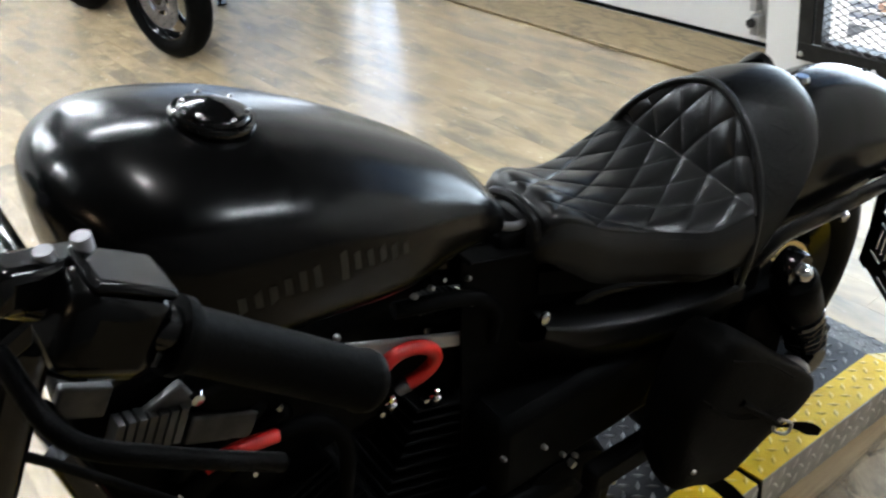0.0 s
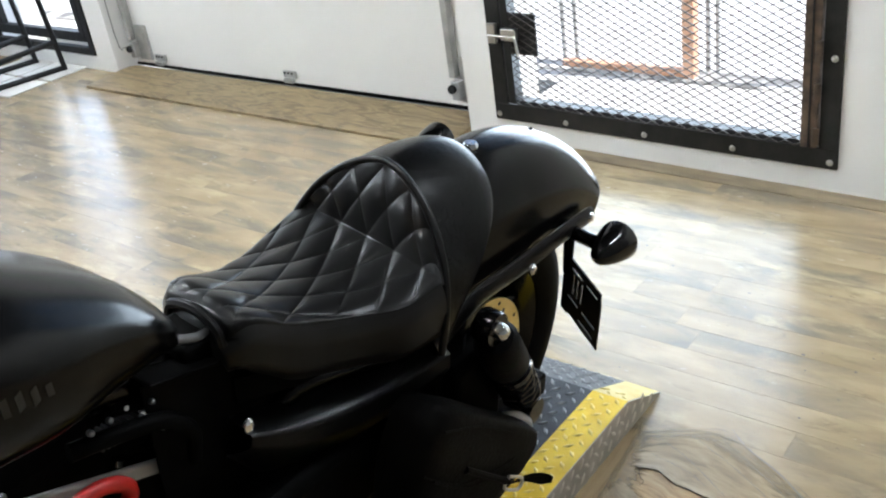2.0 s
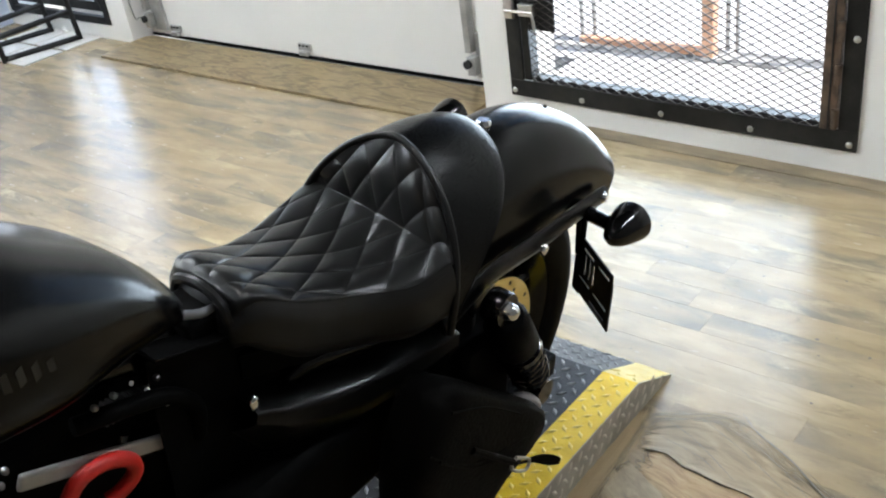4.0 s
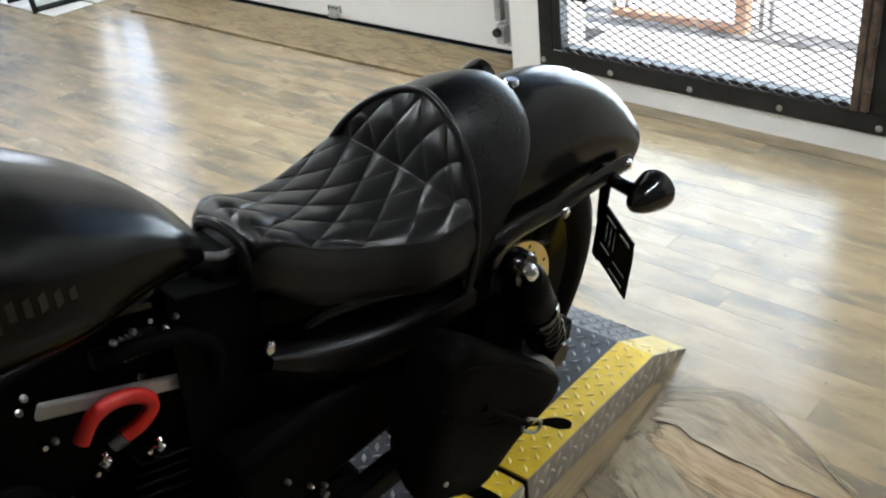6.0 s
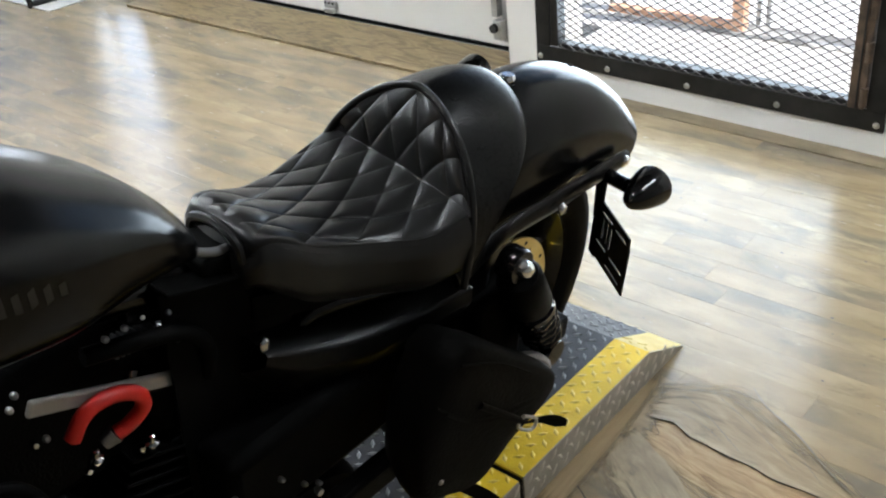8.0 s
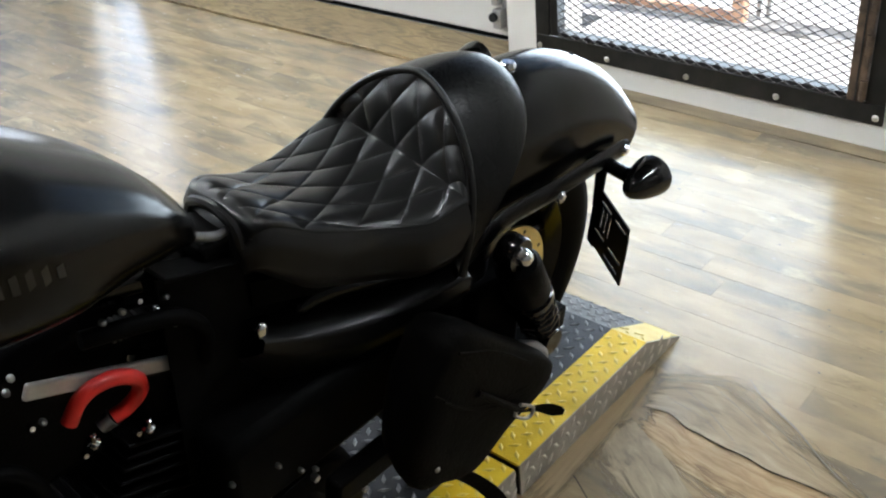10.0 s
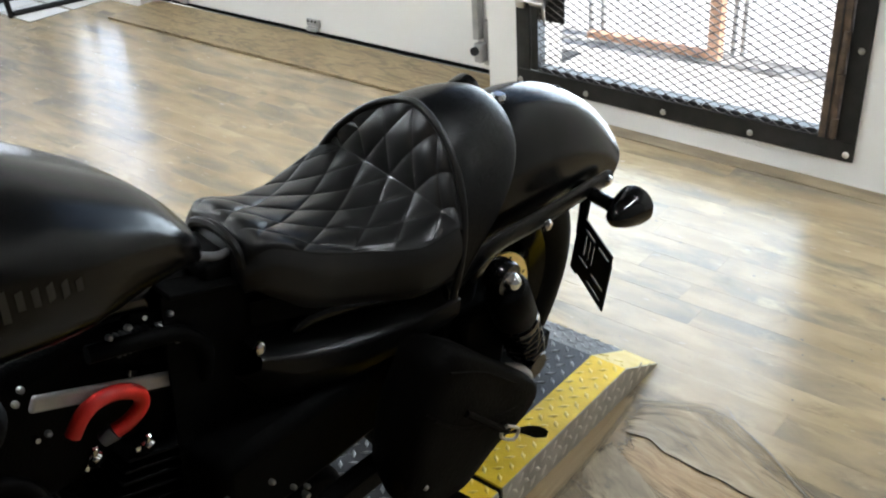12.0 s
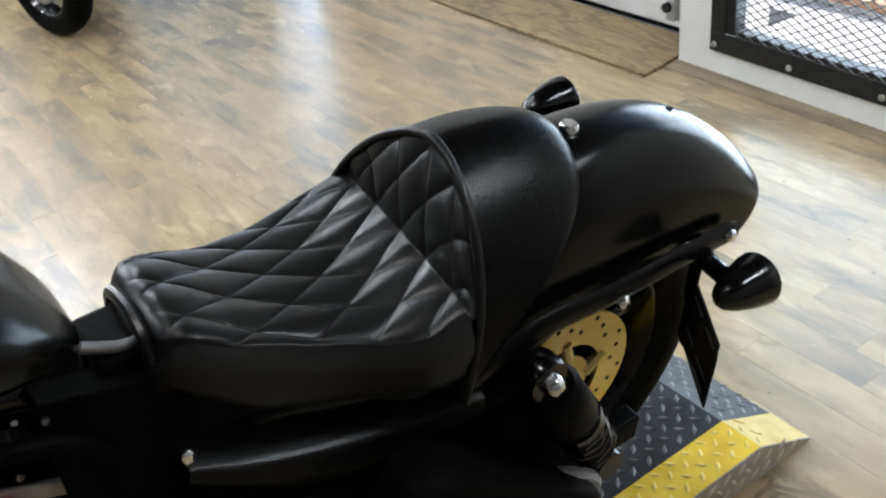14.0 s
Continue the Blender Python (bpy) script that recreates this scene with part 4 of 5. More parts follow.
# Battery cover under the seat: a bulged panel with a rolled top edge.
rows = []
for i in range(31):
    u = i / 30
    top = Vector((-0.088 + 0.320 * u, 0.012 - 0.076 * u, smooth_interp(u, ((0, 0.628), (0.2, 0.606), (0.42, 0.590), (0.7, 0.584), (1, 0.592)), 1)))
    lowz = interp(u, (0, 0.18, 0.5, 1), (0.53, 0.42, 0.38, 0.42))
    row = []
    for k in range(40):
        v = k / 39
        z = top.z + (lowz - top.z) * v ** 1.25
        y = top.y - 0.062 * math.sin(min(1.0, v * 7.0) * math.pi / 2) ** 0.9 + 0.16 * max(0.0, v - 0.30) ** 1.3
        row.append(Vector((top.x - 0.02 * v * (1 - u), y, z)))
    rows.append(row)
part("cover_bolt", ball((-0.086, -0.040, 0.630), 0.011, None, 12, (0.8, 0.6, 1.2)), CHROME, bike, "chrome cover bolt")
bm = grid(rows)
bmesh.ops.solidify(bm, geom=bm.faces[:], thickness=0.006)
part("battery_cover", bm, COVER, bike, "satin black battery cover", auto=60)

# Leather bag on the swingarm.
def bag_outline(inset):
    pts = [(0.085, 0.590), (0.135, 0.590), (0.250, 0.482), (0.378, 0.352), (0.352, 0.300), (0.265, 0.285), (0.175, 0.248), (0.095, 0.290), (0.035, 0.340), (0.040, 0.490)]
    c = Vector((0.19, 0.41))
    return [c + (Vector(p) - c) * (1 - inset) for p in pts]


rows = []
for y, i in ((-0.112, 0.22), (-0.118, 0.15), (-0.135, 0.10), (-0.160, 0.03), (-0.185, 0.0), (-0.202, 0.03), (-0.210, 0.10), (-0.213, 0.30), (-0.215, 0.8)):
    o = spline([(p.x, y, p.y) for p in bag_outline(i)] + [(bag_outline(i)[0].x, y, bag_outline(i)[0].y)], 6)[:-1]
    rows.append(o)
bag = part("saddlebag", grid(rows, True, True), BAGLEATHER, bike, "black leather swingarm bag", auto=70)
for pts in ([(0.060, 0.520), (0.105, 0.470), (0.160, 0.425), (0.255, 0.380), (0.345, 0.345)], [(0.075, 0.500), (0.118, 0.452), (0.165, 0.412), (0.250, 0.366), (0.335, 0.332)], [(0.10, 0.575), (0.19, 0.515), (0.28, 0.43)]):
    part("seam_welt", tube([(x, -0.2145 if 0.07 < x < 0.3 else -0.2085, z) for x, z in pts], 0.0018, 5, 6), BAGLEATHER, bag)


def strap_end(base, tip, width):
    """A strap end that droops from base to a point at tip."""
    base, tip = Vector(base), Vector(tip)
    d = (tip - base).normalized()
    side = d.cross(Vector((0.3, 0.8, 0.5))).normalized()
    rows = []
    for k in range(9):
        u = k / 8
        w = width * (1 if u < 0.7 else math.sqrt(max(0.0, 1 - ((u - 0.7) / 0.3) ** 2)) + 0.02)
        c = base.lerp(tip, u) + Vector((0, 0, 0.012 * math.sin(math.pi * u)))
        rows.append([c - side * w, c + side * w])
    bm = grid(rows)
    bmesh.ops.solidify(bm, geom=bm.faces[:], thickness=0.003)
    return bm


part("loose_strap", strap_end((0.305, -0.205, 0.292), (0.392, -0.230, 0.228), 0.017), BAGLEATHER, bag, "loose pointed strap end")
part("loose_strap", strap_end((0.150, -0.200, 0.265), (0.262, -0.222, 0.090), 0.015), BAGLEATHER, bag)
part("end_welt", tube([(0.325, -0.165, 0.396), (0.358, -0.170, 0.376), (0.388, -0.172, 0.342), (0.390, -0.174, 0.314)], 0.011, 5, 8), GREYPLASTIC, bag, "grey piped bag end")
part("rivet", ball((0.073, -0.211, 0.357), 0.005), STEEL, bag)
part("buckle", tube([(0.262, -0.222, 0.352), (0.296, -0.226, 0.322), (0.284, -0.226, 0.306), (0.250, -0.222, 0.336), (0.262, -0.222, 0.352)], 0.0028, 3, 8), STEEL, bag, "dull steel roller buckle")
part("strap", tube([(0.150, -0.215, 0.460), (0.215, -0.219, 0.390), (0.262, -0.221, 0.340)], 0.006, 4, 8), BAGLEATHER, bag)

# Engine: two finned cylinders, rocker boxes, cases.
eng = part("engine", box(-0.54, -0.12, -0.095, 0.10, 0.18, 0.44), WRINKLE, bike, "black v-twin engine", bevel=0.03)
eng.matrix_local = Matrix.Translation((0.070, 0.084, -0.167)) @ Matrix.Scale(1.11, 4)   # its place in the frame
for lean in (22.5, -22.5):
    m = Matrix.Translation((-0.37, 0, 0.30)) @ pose(0, 0, 0, 0, lean, 0)
    up = m.to_3x3() @ Vector((0, 0, 1))
    part("cylinder", lathe([(0.055, 0.12), (0.055, 0.40)], m.translation, up, 24), WRINKLE, eng)
    for k in range(11):
        wd = 0.074 + 0.004 * math.sin(k * 0.6)
        part("fin", box(-wd, wd, -wd - 0.006, wd + 0.006, 0.150 + 0.018 * k, 0.155 + 0.018 * k, None, m), WRINKLE, eng, bevel=0.002)
    rk = part("rocker_cover", box(-0.080, 0.080, -0.052, 0.088, 0.395, 0.430, None, m), WRINKLE, eng, bevel=0.012)
    part("rocker_top", box(-0.066, 0.066, -0.046, 0.074, 0.430, 0.458, None, m), WRINKLE, rk, bevel=0.014)
    for dx, dy in ((-0.07, -0.045), (0.07, -0.045), (-0.07, 0.078), (0.07, 0.078)):
        p = m @ Vector((dx, dy, 0.428))
        part("rocker_bolt", rod(p, p + up * 0.008, 0.006), CHROME, rk)
for p, w, a in (((-0.655, -0.03, 0.845), 0.026, 30), ((-0.585, -0.035, 0.79), 0.030, -20), ((-0.535, -0.04, 0.735), 0.040, 28)):
    part("side_plate", box(-w, w, -0.006, 0.006, -0.018, 0.018, None, Matrix.Translation(p) @ pose(0, 0, 0, 0, a, 0)), DULLDARK, eng, "dull aluminium plate", bevel=0.003)
for k in range(7):
    part("cooling_rib", box(-0.004, 0.004, -0.01, 0.01, -0.022, 0.022, None, Matrix.Translation((-0.640 + 0.0105 * k, -0.04, 0.790 - 0.003 * k)) @ pose(0, 0, 0, 0, 25, 0)), DULLDARK, eng)
part("plate_bolt", lathe([(0.0, 0.006), (0.007, 0.005), (0.009, 0.0)], (-0.556, -0.052, 0.802), (0, -1, 0), 14), CHROME, eng)
part("primary_cover", lathe([(0.0, 0.045), (0.10, 0.043), (0.118, 0.032), (0.125, 0.0)], (-0.12, -0.105, 0.335), (0, -1, 0), 40), WRINKLE, eng)
pc = part("primary_case", extrude([(-0.13, 0.0), (-0.06, 0.13), (0.08, 0.15), (0.36, 0.10), (0.42, 0.0), (0.36, -0.11), (0.08, -0.14), (-0.06, -0.13)], 0.06, Matrix.Translation((-0.46, -0.095, 0.33)) @ pose(0, 0, 0, 90, 0, 0)), WRINKLE, eng, "black primary case", bevel=0.016)
for k in range(9):
    a = 2 * math.pi * k / 9
    part("case_bolt", rod((-0.12 + 0.112 * math.cos(a), -0.135, 0.335 + 0.112 * math.sin(a)), (-0.12 + 0.112 * math.cos(a), -0.148, 0.335 + 0.112 * math.sin(a)), 0.0055), STEEL, pc)
RIB = mat("dark_rib_metal", (0.05, 0.05, 0.052), (0.08, 0.08, 0.08), 20, 0.4, 0.5, metal=0.5)
# Bright cylinder-head edge, plug leads, clamps.
part("coil_bracket", box(-0.112, 0.100, -0.004, 0.004, -0.0095, 0.0095, None, Matrix.Translation((-0.293, -0.064, 0.731)) @ pose(0, 0, 0, 0, 25, 0)), PALEALU, eng, "bare aluminium coil bracket", bevel=0.003)
part("bracket_end", rod((-0.213, -0.076, 0.687), (-0.213, -0.045, 0.687), 0.010), DULLALU, eng)
part("plug_lead", tube([(-0.366, -0.078, 0.722), (-0.352, -0.080, 0.744), (-0.334, -0.080, 0.751), (-0.308, -0.080, 0.746), (-0.286, -0.080, 0.728), (-0.284, -0.078, 0.706), (-0.300, -0.074, 0.690), (-0.316, -0.070, 0.684)], 0.0090, 6, 10), RED, eng, "red silicone plug lead")
part("plug_lead", tube([(-0.574, -0.082, 0.736), (-0.540, -0.085, 0.741), (-0.492, -0.082, 0.728)], 0.0085, 6, 10), RED, eng, "red silicone plug lead")
part("plug_boot", rod((-0.316, -0.070, 0.684), (-0.330, -0.066, 0.676), 0.011, 0.008), DULLALU, eng)
for p in ((-0.293, -0.066, 0.637), (-0.356, -0.066, 0.655), (-0.400, -0.066, 0.735), (-0.525, -0.08, 0.690), (-0.412, -0.076, 0.644), (-0.416, -0.076, 0.630), (-0.258, -0.060, 0.808), (-0.238, -0.060, 0.780), (-0.211, -0.060, 0.743), (-0.140, -0.105, 0.39), (-0.20, -0.15, 0.45), (-0.07, -0.15, 0.42)):
    part("stud_nut", rod(Vector(p), Vector(p) + Vector((0, -0.008, 0.003)), 0.0042, 0.003, 8), CHROME, eng, "chrome acorn nut")
for k in range(7):
    part("intake_rib", box(-0.0018, 0.0018, -0.010, 0.010, -0.010, 0.010, None, Matrix.Translation((-0.294 + 0.0066 * k, -0.066, 0.794 - 0.0012 * k)) @ pose(0, 0, 0, 0, 30, 0)), RIB, eng)
part("hose", tube([(-0.275, -0.058, 0.815), (-0.216, -0.060, 0.789), (-0.184, -0.060, 0.758), (-0.172, -0.060, 0.716), (-0.172, -0.060, 0.670), (-0.19, -0.06, 0.52)], 0.009, 6, 10), RUBBER, eng, "black rubber hose")
part("hose", tube([(-0.50, -0.07, 0.72), (-0.44, -0.085, 0.715), (-0.415, -0.09, 0.66), (-0.42, -0.08, 0.56)], 0.010, 6, 10), RUBBER, eng)
part("air_cleaner", lathe([(0.0, 0.05), (0.075, 0.045), (0.088, 0.03), (0.09, 0.0)], (-0.30, 0.11, 0.60), (0, 1, 0), 32), WRINKLE, eng)
part("tank_strap", tube([(-0.150, 0.01, 0.790), (-0.110, 0.008, 0.768), (-0.085, 0.010, 0.762)], 0.006, 4, 10), DULLALU, bike, "dull metal tank mounting strap")
part("nose_mount", box(-0.135, -0.060, 0.0, 0.075, 0.680, 0.765), RUBBER, bike, "black seat nose mount", bevel=0.008)
part("mount_bolt", ball((-0.092, 0.020, 0.745), 0.009), CHROME, bike, "chrome mounting bolt")
part("horn_plate", box(-0.09, 0.05, -0.05, 0.05, -0.003, 0.003, None, Matrix.Translation((-0.11, 0.035, 0.735)) @ pose(0, 0, 0, 0, 18, 0)), RUBBER, bike, bevel=0.002)

part("coil_cover", box(-0.56, -0.22, -0.040, 0.045, 0.60, 0.80), WRINKLE, eng, "black coil and intake cover", bevel=0.02)
part("regulator", box(-0.67, -0.55, -0.02, 0.08, 0.46, 0.83), WRINKLE, eng, "black regulator housing", bevel=0.012)
part("intake", box(-0.36, -0.16, -0.02, 0.08, 0.55, 0.70), WRINKLE, eng, bevel=0.02)
part("oil_cooler", box(-0.63, -0.57, -0.08, 0.08, 0.30, 0.62), WRINKLE, eng, "black finned oil cooler", bevel=0.006)

# Small bright fasteners and plug boots on the engine's near side.
for x, y, z in ((-0.119, -0.092, 0.438), (-0.195, -0.092, 0.469), (-0.054, -0.092, 0.372), (-0.080, -0.092, 0.393), (-0.390, -0.008, 0.568), (-0.389, -0.008, 0.539), (-0.365, -0.008, 0.664), (-0.392, -0.008, 0.730), (-0.383, -0.008, 0.745), (-0.193, -0.008, 0.736), (-0.249, -0.008, 0.749), (-0.274, -0.008, 0.749), (-0.187, -0.008, 0.690), (-0.154, -0.008, 0.671)):
    part("engine_bolt", lathe([(0.0, 0.006), (0.0022, 0.0055), (0.0039, 0.003), (0.0042, 0.0), (0.0042, -0.006)], (x, y, z), (-0.2, -0.8, 0.55), 10), STEEL, bike, "bright bolt head")
for x, y, z in ((-0.246, -0.004, 0.549), (-0.320, -0.010, 0.589)):
    part("spark_plug_end", lathe([(0.0, 0.022), (0.0035, 0.021), (0.0045, 0.012), (0.0045, 0.009), (0.0085, 0.007), (0.0095, -0.006), (0.0085, -0.008), (0.0, -0.008)], (x, y, z), (0.05, -0.25, 0.97), 14), CHROME, bike, "bright plug end fitting")
part("breather_hose", tube([(-0.300, 0.0, 0.735), (-0.230, -0.012, 0.722), (-0.180, -0.014, 0.700), (-0.150, -0.010, 0.655), (-0.148, 0.0, 0.600)], 0.011, 6, 10), RUBBER, bike, "black rubber breather hose")

# Frame tubes.
for sgn in (-1, 1):
    part("frame_tube", tube([(-0.70, sgn * 0.03, 0.80), (-0.64, sgn * 0.09, 0.45), (-0.57, sgn * 0.11, 0.20), (-0.40, sgn * 0.11, 0.15), (-0.06, sgn * 0.10, 0.17), (-0.02, 0.03 + sgn * 0.045, 0.40), (0.0, 0.03 + sgn * 0.045, 0.60), (0.15, sgn * 0.075, 0.61), (0.33, sgn * 0.100, 0.61)], 0.016, 6, 10), GLOSS, bike)
part("backbone", tube([(-0.70, 0.03, 0.90), (-0.45, 0.04, 0.82), (-0.12, 0.035, 0.72), (0.10, 0.02, 0.65)], 0.026, 5, 12), GLOSS, bike)
for z0, y0 in ((0.30, 0.155), (0.235, 0.165)):
    part("exhaust_pipe", tube([(-0.62, 0.10, 0.50), (-0.58, 0.15, 0.34), (-0.40, y0, z0), (0.10, y0, z0), (0.60, y0 + 0.01, z0 + 0.03)], 0.034, 6, 14), WRINKLE, bike, "black exhaust pipe")
part("lower_frame", box(-0.58, 0.02, -0.10, 0.13, 0.15, 0.26), WRINKLE, bike, "black lower frame", bevel=0.02)
part("oil_tank", box(-0.19, 0.22, -0.075, 0.12, 0.34, 0.50), RUBBER, bike, bevel=0.02)
# Added black sheet that closes the gap and stands for the darkness inside.
part("filler_plate", extrude([(-0.20, 0.40), (-0.20, 0.76), (-0.06, 0.715), (0.30, 0.665), (0.30, 0.36)], 0.004, Matrix.Translation((0, 0.0, 0)) @ pose(0, 0, 0, 90, 0, 0)), RUBBER, bike, "black filler plate closing the view through the frame")
part("inner_guard", box(0.20, 0.33, -0.10, 0.10, 0.30, 0.68), WRINKLE, bike, "black inner mudguard", bevel=0.03)
part("brake_caliper", box(0.25, 0.385, -0.125, -0.055, 0.30, 0.52), RUBBER, bike, "black brake caliper", bevel=0.014)
part("sprocket", lathe([(0.0, -0.004), (0.205, -0.004), (0.208, 0.0), (0.205, 0.004), (0.0, 0.004)], AX + Vector((0, 0.042, 0)), (0, 1, 0), 40), WRINKLE, bike, "black rear sprocket")
# Added black sector that stands for the shade between tyre and fender.
part("fender_filler", extrude([FC] + [(FC[0] + 0.405 * math.sin(radians(a)), FC[1] + 0.405 * math.cos(radians(a))) for a in range(-40, 56, 5)], 0.004, Matrix.Translation((0, 0.03, 0)) @ pose(0, 0, 0, 90, 0, 0)), WRINKLE, bike, "black filler plate for the dark space under the fender")
part("belt_guard", box(0.02, 0.40, 0.10, 0.115, 0.40, 0.46), WRINKLE, bike, bevel=0.006)
# Front end.
for sgn in (-1, 1):
    part("fork_leg", tube([(-0.700, sgn * 0.10, 1.00), (-1.03, sgn * 0.10, 0.335)], 0.022, 1, 14), GLOSS, bike)
part("triple_tree", box(-0.05, 0.05, -0.13, 0.13, -0.014, 0.014, None, Matrix.Translation((-0.715, 0, 1.02)) @ pose(0, 0, 0, 0, -26, 0)), GLOSS, bike, bevel=0.008)
part("headlamp", lathe([(0.0, -0.09), (0.05, -0.08), (0.075, -0.04), (0.085, 0.0), (0.086, 0.03), (0.078, 0.035)], (-0.86, 0, 0.95), (-1, 0, 0), 32), GLOSS, bike)
bar = part("handlebar", tube([(-0.560, -0.382, 1.104), (-0.615, -0.374, 1.148), (-0.680, -0.355, 1.205), (-0.735, -0.30, 1.215), (-0.755, -0.20, 1.16), (-0.735, -0.09, 1.07), (-0.735, 0.09, 1.07), (-0.755, 0.20, 1.16), (-0.735, 0.30, 1.215), (-0.680, 0.355, 1.205), (-0.560, 0.382, 1.104)], 0.0125, 8, 14), GLOSS, bike, "black handlebar")
for sgn in (-1, 1):
    a, b = Vector((-0.558, sgn * 0.3825, 1.102)), Vector((-0.660, sgn * 0.364, 1.187))
    gr = part("grip", lathe([(0.0, -0.004), (0.014, -0.003), (0.0185, 0.002), (0.0195, 0.008), (0.018, 0.014), (0.0178, (b - a).length - 0.010), (0.021, (b - a).length - 0.006), (0.021, (b - a).length), (0.0, (b - a).length + 0.001)], a, b - a, 28), RUBBER, bar, "black rubber grip")
    hs = part("switch_housing", box(-0.027, 0.027, -0.023, 0.023, -0.028, 0.022, None, Matrix.Translation((-0.685, sgn * 0.352, 1.206)) @ pose(0, 0, 0, 0, 35, 0)), SATIN, bar, "black switch housing", bevel=0.012)
    part("housing_lid", box(-0.022, 0.023, -0.019, 0.019, 0.020, 0.027, None, Matrix.Translation((-0.685, sgn * 0.352, 1.206)) @ pose(0, 0, 0, 0, 35, 0)), SATIN, hs, bevel=0.005)
    for k, (dx, dy) in enumerate(((0.022, -0.018), (0.030, -0.006), (0.026, 0.010))):
        part("switch_button", box(-0.007, 0.007, -0.006, 0.006, 0.0, 0.007, None, Matrix.Translation((-0.685, sgn * 0.352, 1.208)) @ pose(0, 0, 0, 0, 35, 0) @ pose(dx, sgn * dy, -0.002 - 0.006 * k, 0, 90, 0)), DULLALU if k else GREYPLASTIC, hs, "worn grey switch button", bevel=0.002)
    part("end_cap", ball(a + Vector((0.004, -sgn * 0.006, 0.011)), 0.0055, None, 12), GREYPLASTIC, bar, "pale grey bar end cap")
    part("perch", box(-0.030, 0.035, -0.014, 0.014, -0.012, 0.012, None, Matrix.Translation((-0.705, sgn * 0.335, 1.228)) @ pose(0, 0, 0, 0, 25, -sgn * 20)), GLOSS, bar, bevel=0.006)
    for dx in (0.0, 0.018):
        part("perch_screw", rod((-0.700 + dx, sgn * 0.338, 1.236), (-0.700 + dx, sgn * 0.338, 1.244), 0.005), GREYPLASTIC, bar)
    part("lever", tube([(-0.735, sgn * 0.345, 1.205), (-0.725, sgn * 0.385, 1.175), (-0.690, sgn * 0.40, 1.150), (-0.630, sgn * 0.405, 1.105)], 0.0055, 6, 10), WRINKLE, bar, "black control lever")
    part("cable", tube([(-0.74, sgn * 0.33, 1.20), (-0.79, sgn * 0.26, 1.13), (-0.78, sgn * 0.16, 1.0), (-0.72, sgn * 0.09, 0.86), (-0.60, sgn * 0.10, 0.70)], 0.0045, 6, 8), RUBBER, bar)
part("side_stand", tube([(-0.28, -0.14, 0.20), (-0.25, -0.20, 0.10), (-0.22, -0.27, 0.055)], 0.010, 3, 8), GLOSS, bike)
for sgn in (-1, 1):
    part("foot_peg", rod((-0.06, sgn * 0.15, 0.30), (-0.05, sgn * 0.27, 0.315), 0.015), RUBBER, bike)

# ---- ceiling lights ----
TUBE_LIGHT = glow("tube_light", (0.93, 0.975, 1.0), 70)
GLOBE_LIGHT = glow("globe_light", (1.0, 0.97, 0.92), 75)
WARM_LIGHT = glow("warm_bulb_light", (1.0, 0.72, 0.42), 60)
# Unseen tubes: some set from highlights, those past y 3 added to brighten.
for x, y, turn in ((0.2, 1.7, 90), (1.5, -1.7, 90), (-1.2, 3.6, 90), (-1.5, 5.4, 90), (-1.9, 1.2, 0), (0.3, 6.0, 90), (0.3, 4.5, 90)):
    cl = empty("ceiling_light", pose(x, y, 2.97, 0, 0, turn), "white twin tube ceiling light, assumed out of view", "ceiling light", "ceiling lights")
    part("tray", box(-0.09, 0.09, -0.62, 0.62, -0.02, 0.03), WHITE, cl, bevel=0.006)
    for dx in (-0.045, 0.045):
        part("tube", rod((dx, -0.6, -0.038), (dx, 0.6, -0.038), 0.014), TUBE_LIGHT, cl)
for x, y, m, r in ((-0.30, -0.40, GLOBE_LIGHT, 0.09), (-3.6, -0.55, WARM_LIGHT, 0.055)):
    bl = empty("ceiling_bulb", pose(x, y, 3.0), "round bulb lamp under the ceiling", "ceiling lamp", "ceiling bulbs")
    part("socket", rod((0, 0, -0.06), (0, 0, 0), 0.03), WHITE, bl)
    part("bulb", ball((0, 0, -0.06 - r), r), m, bl)

# ---- second and third motorcycle ----


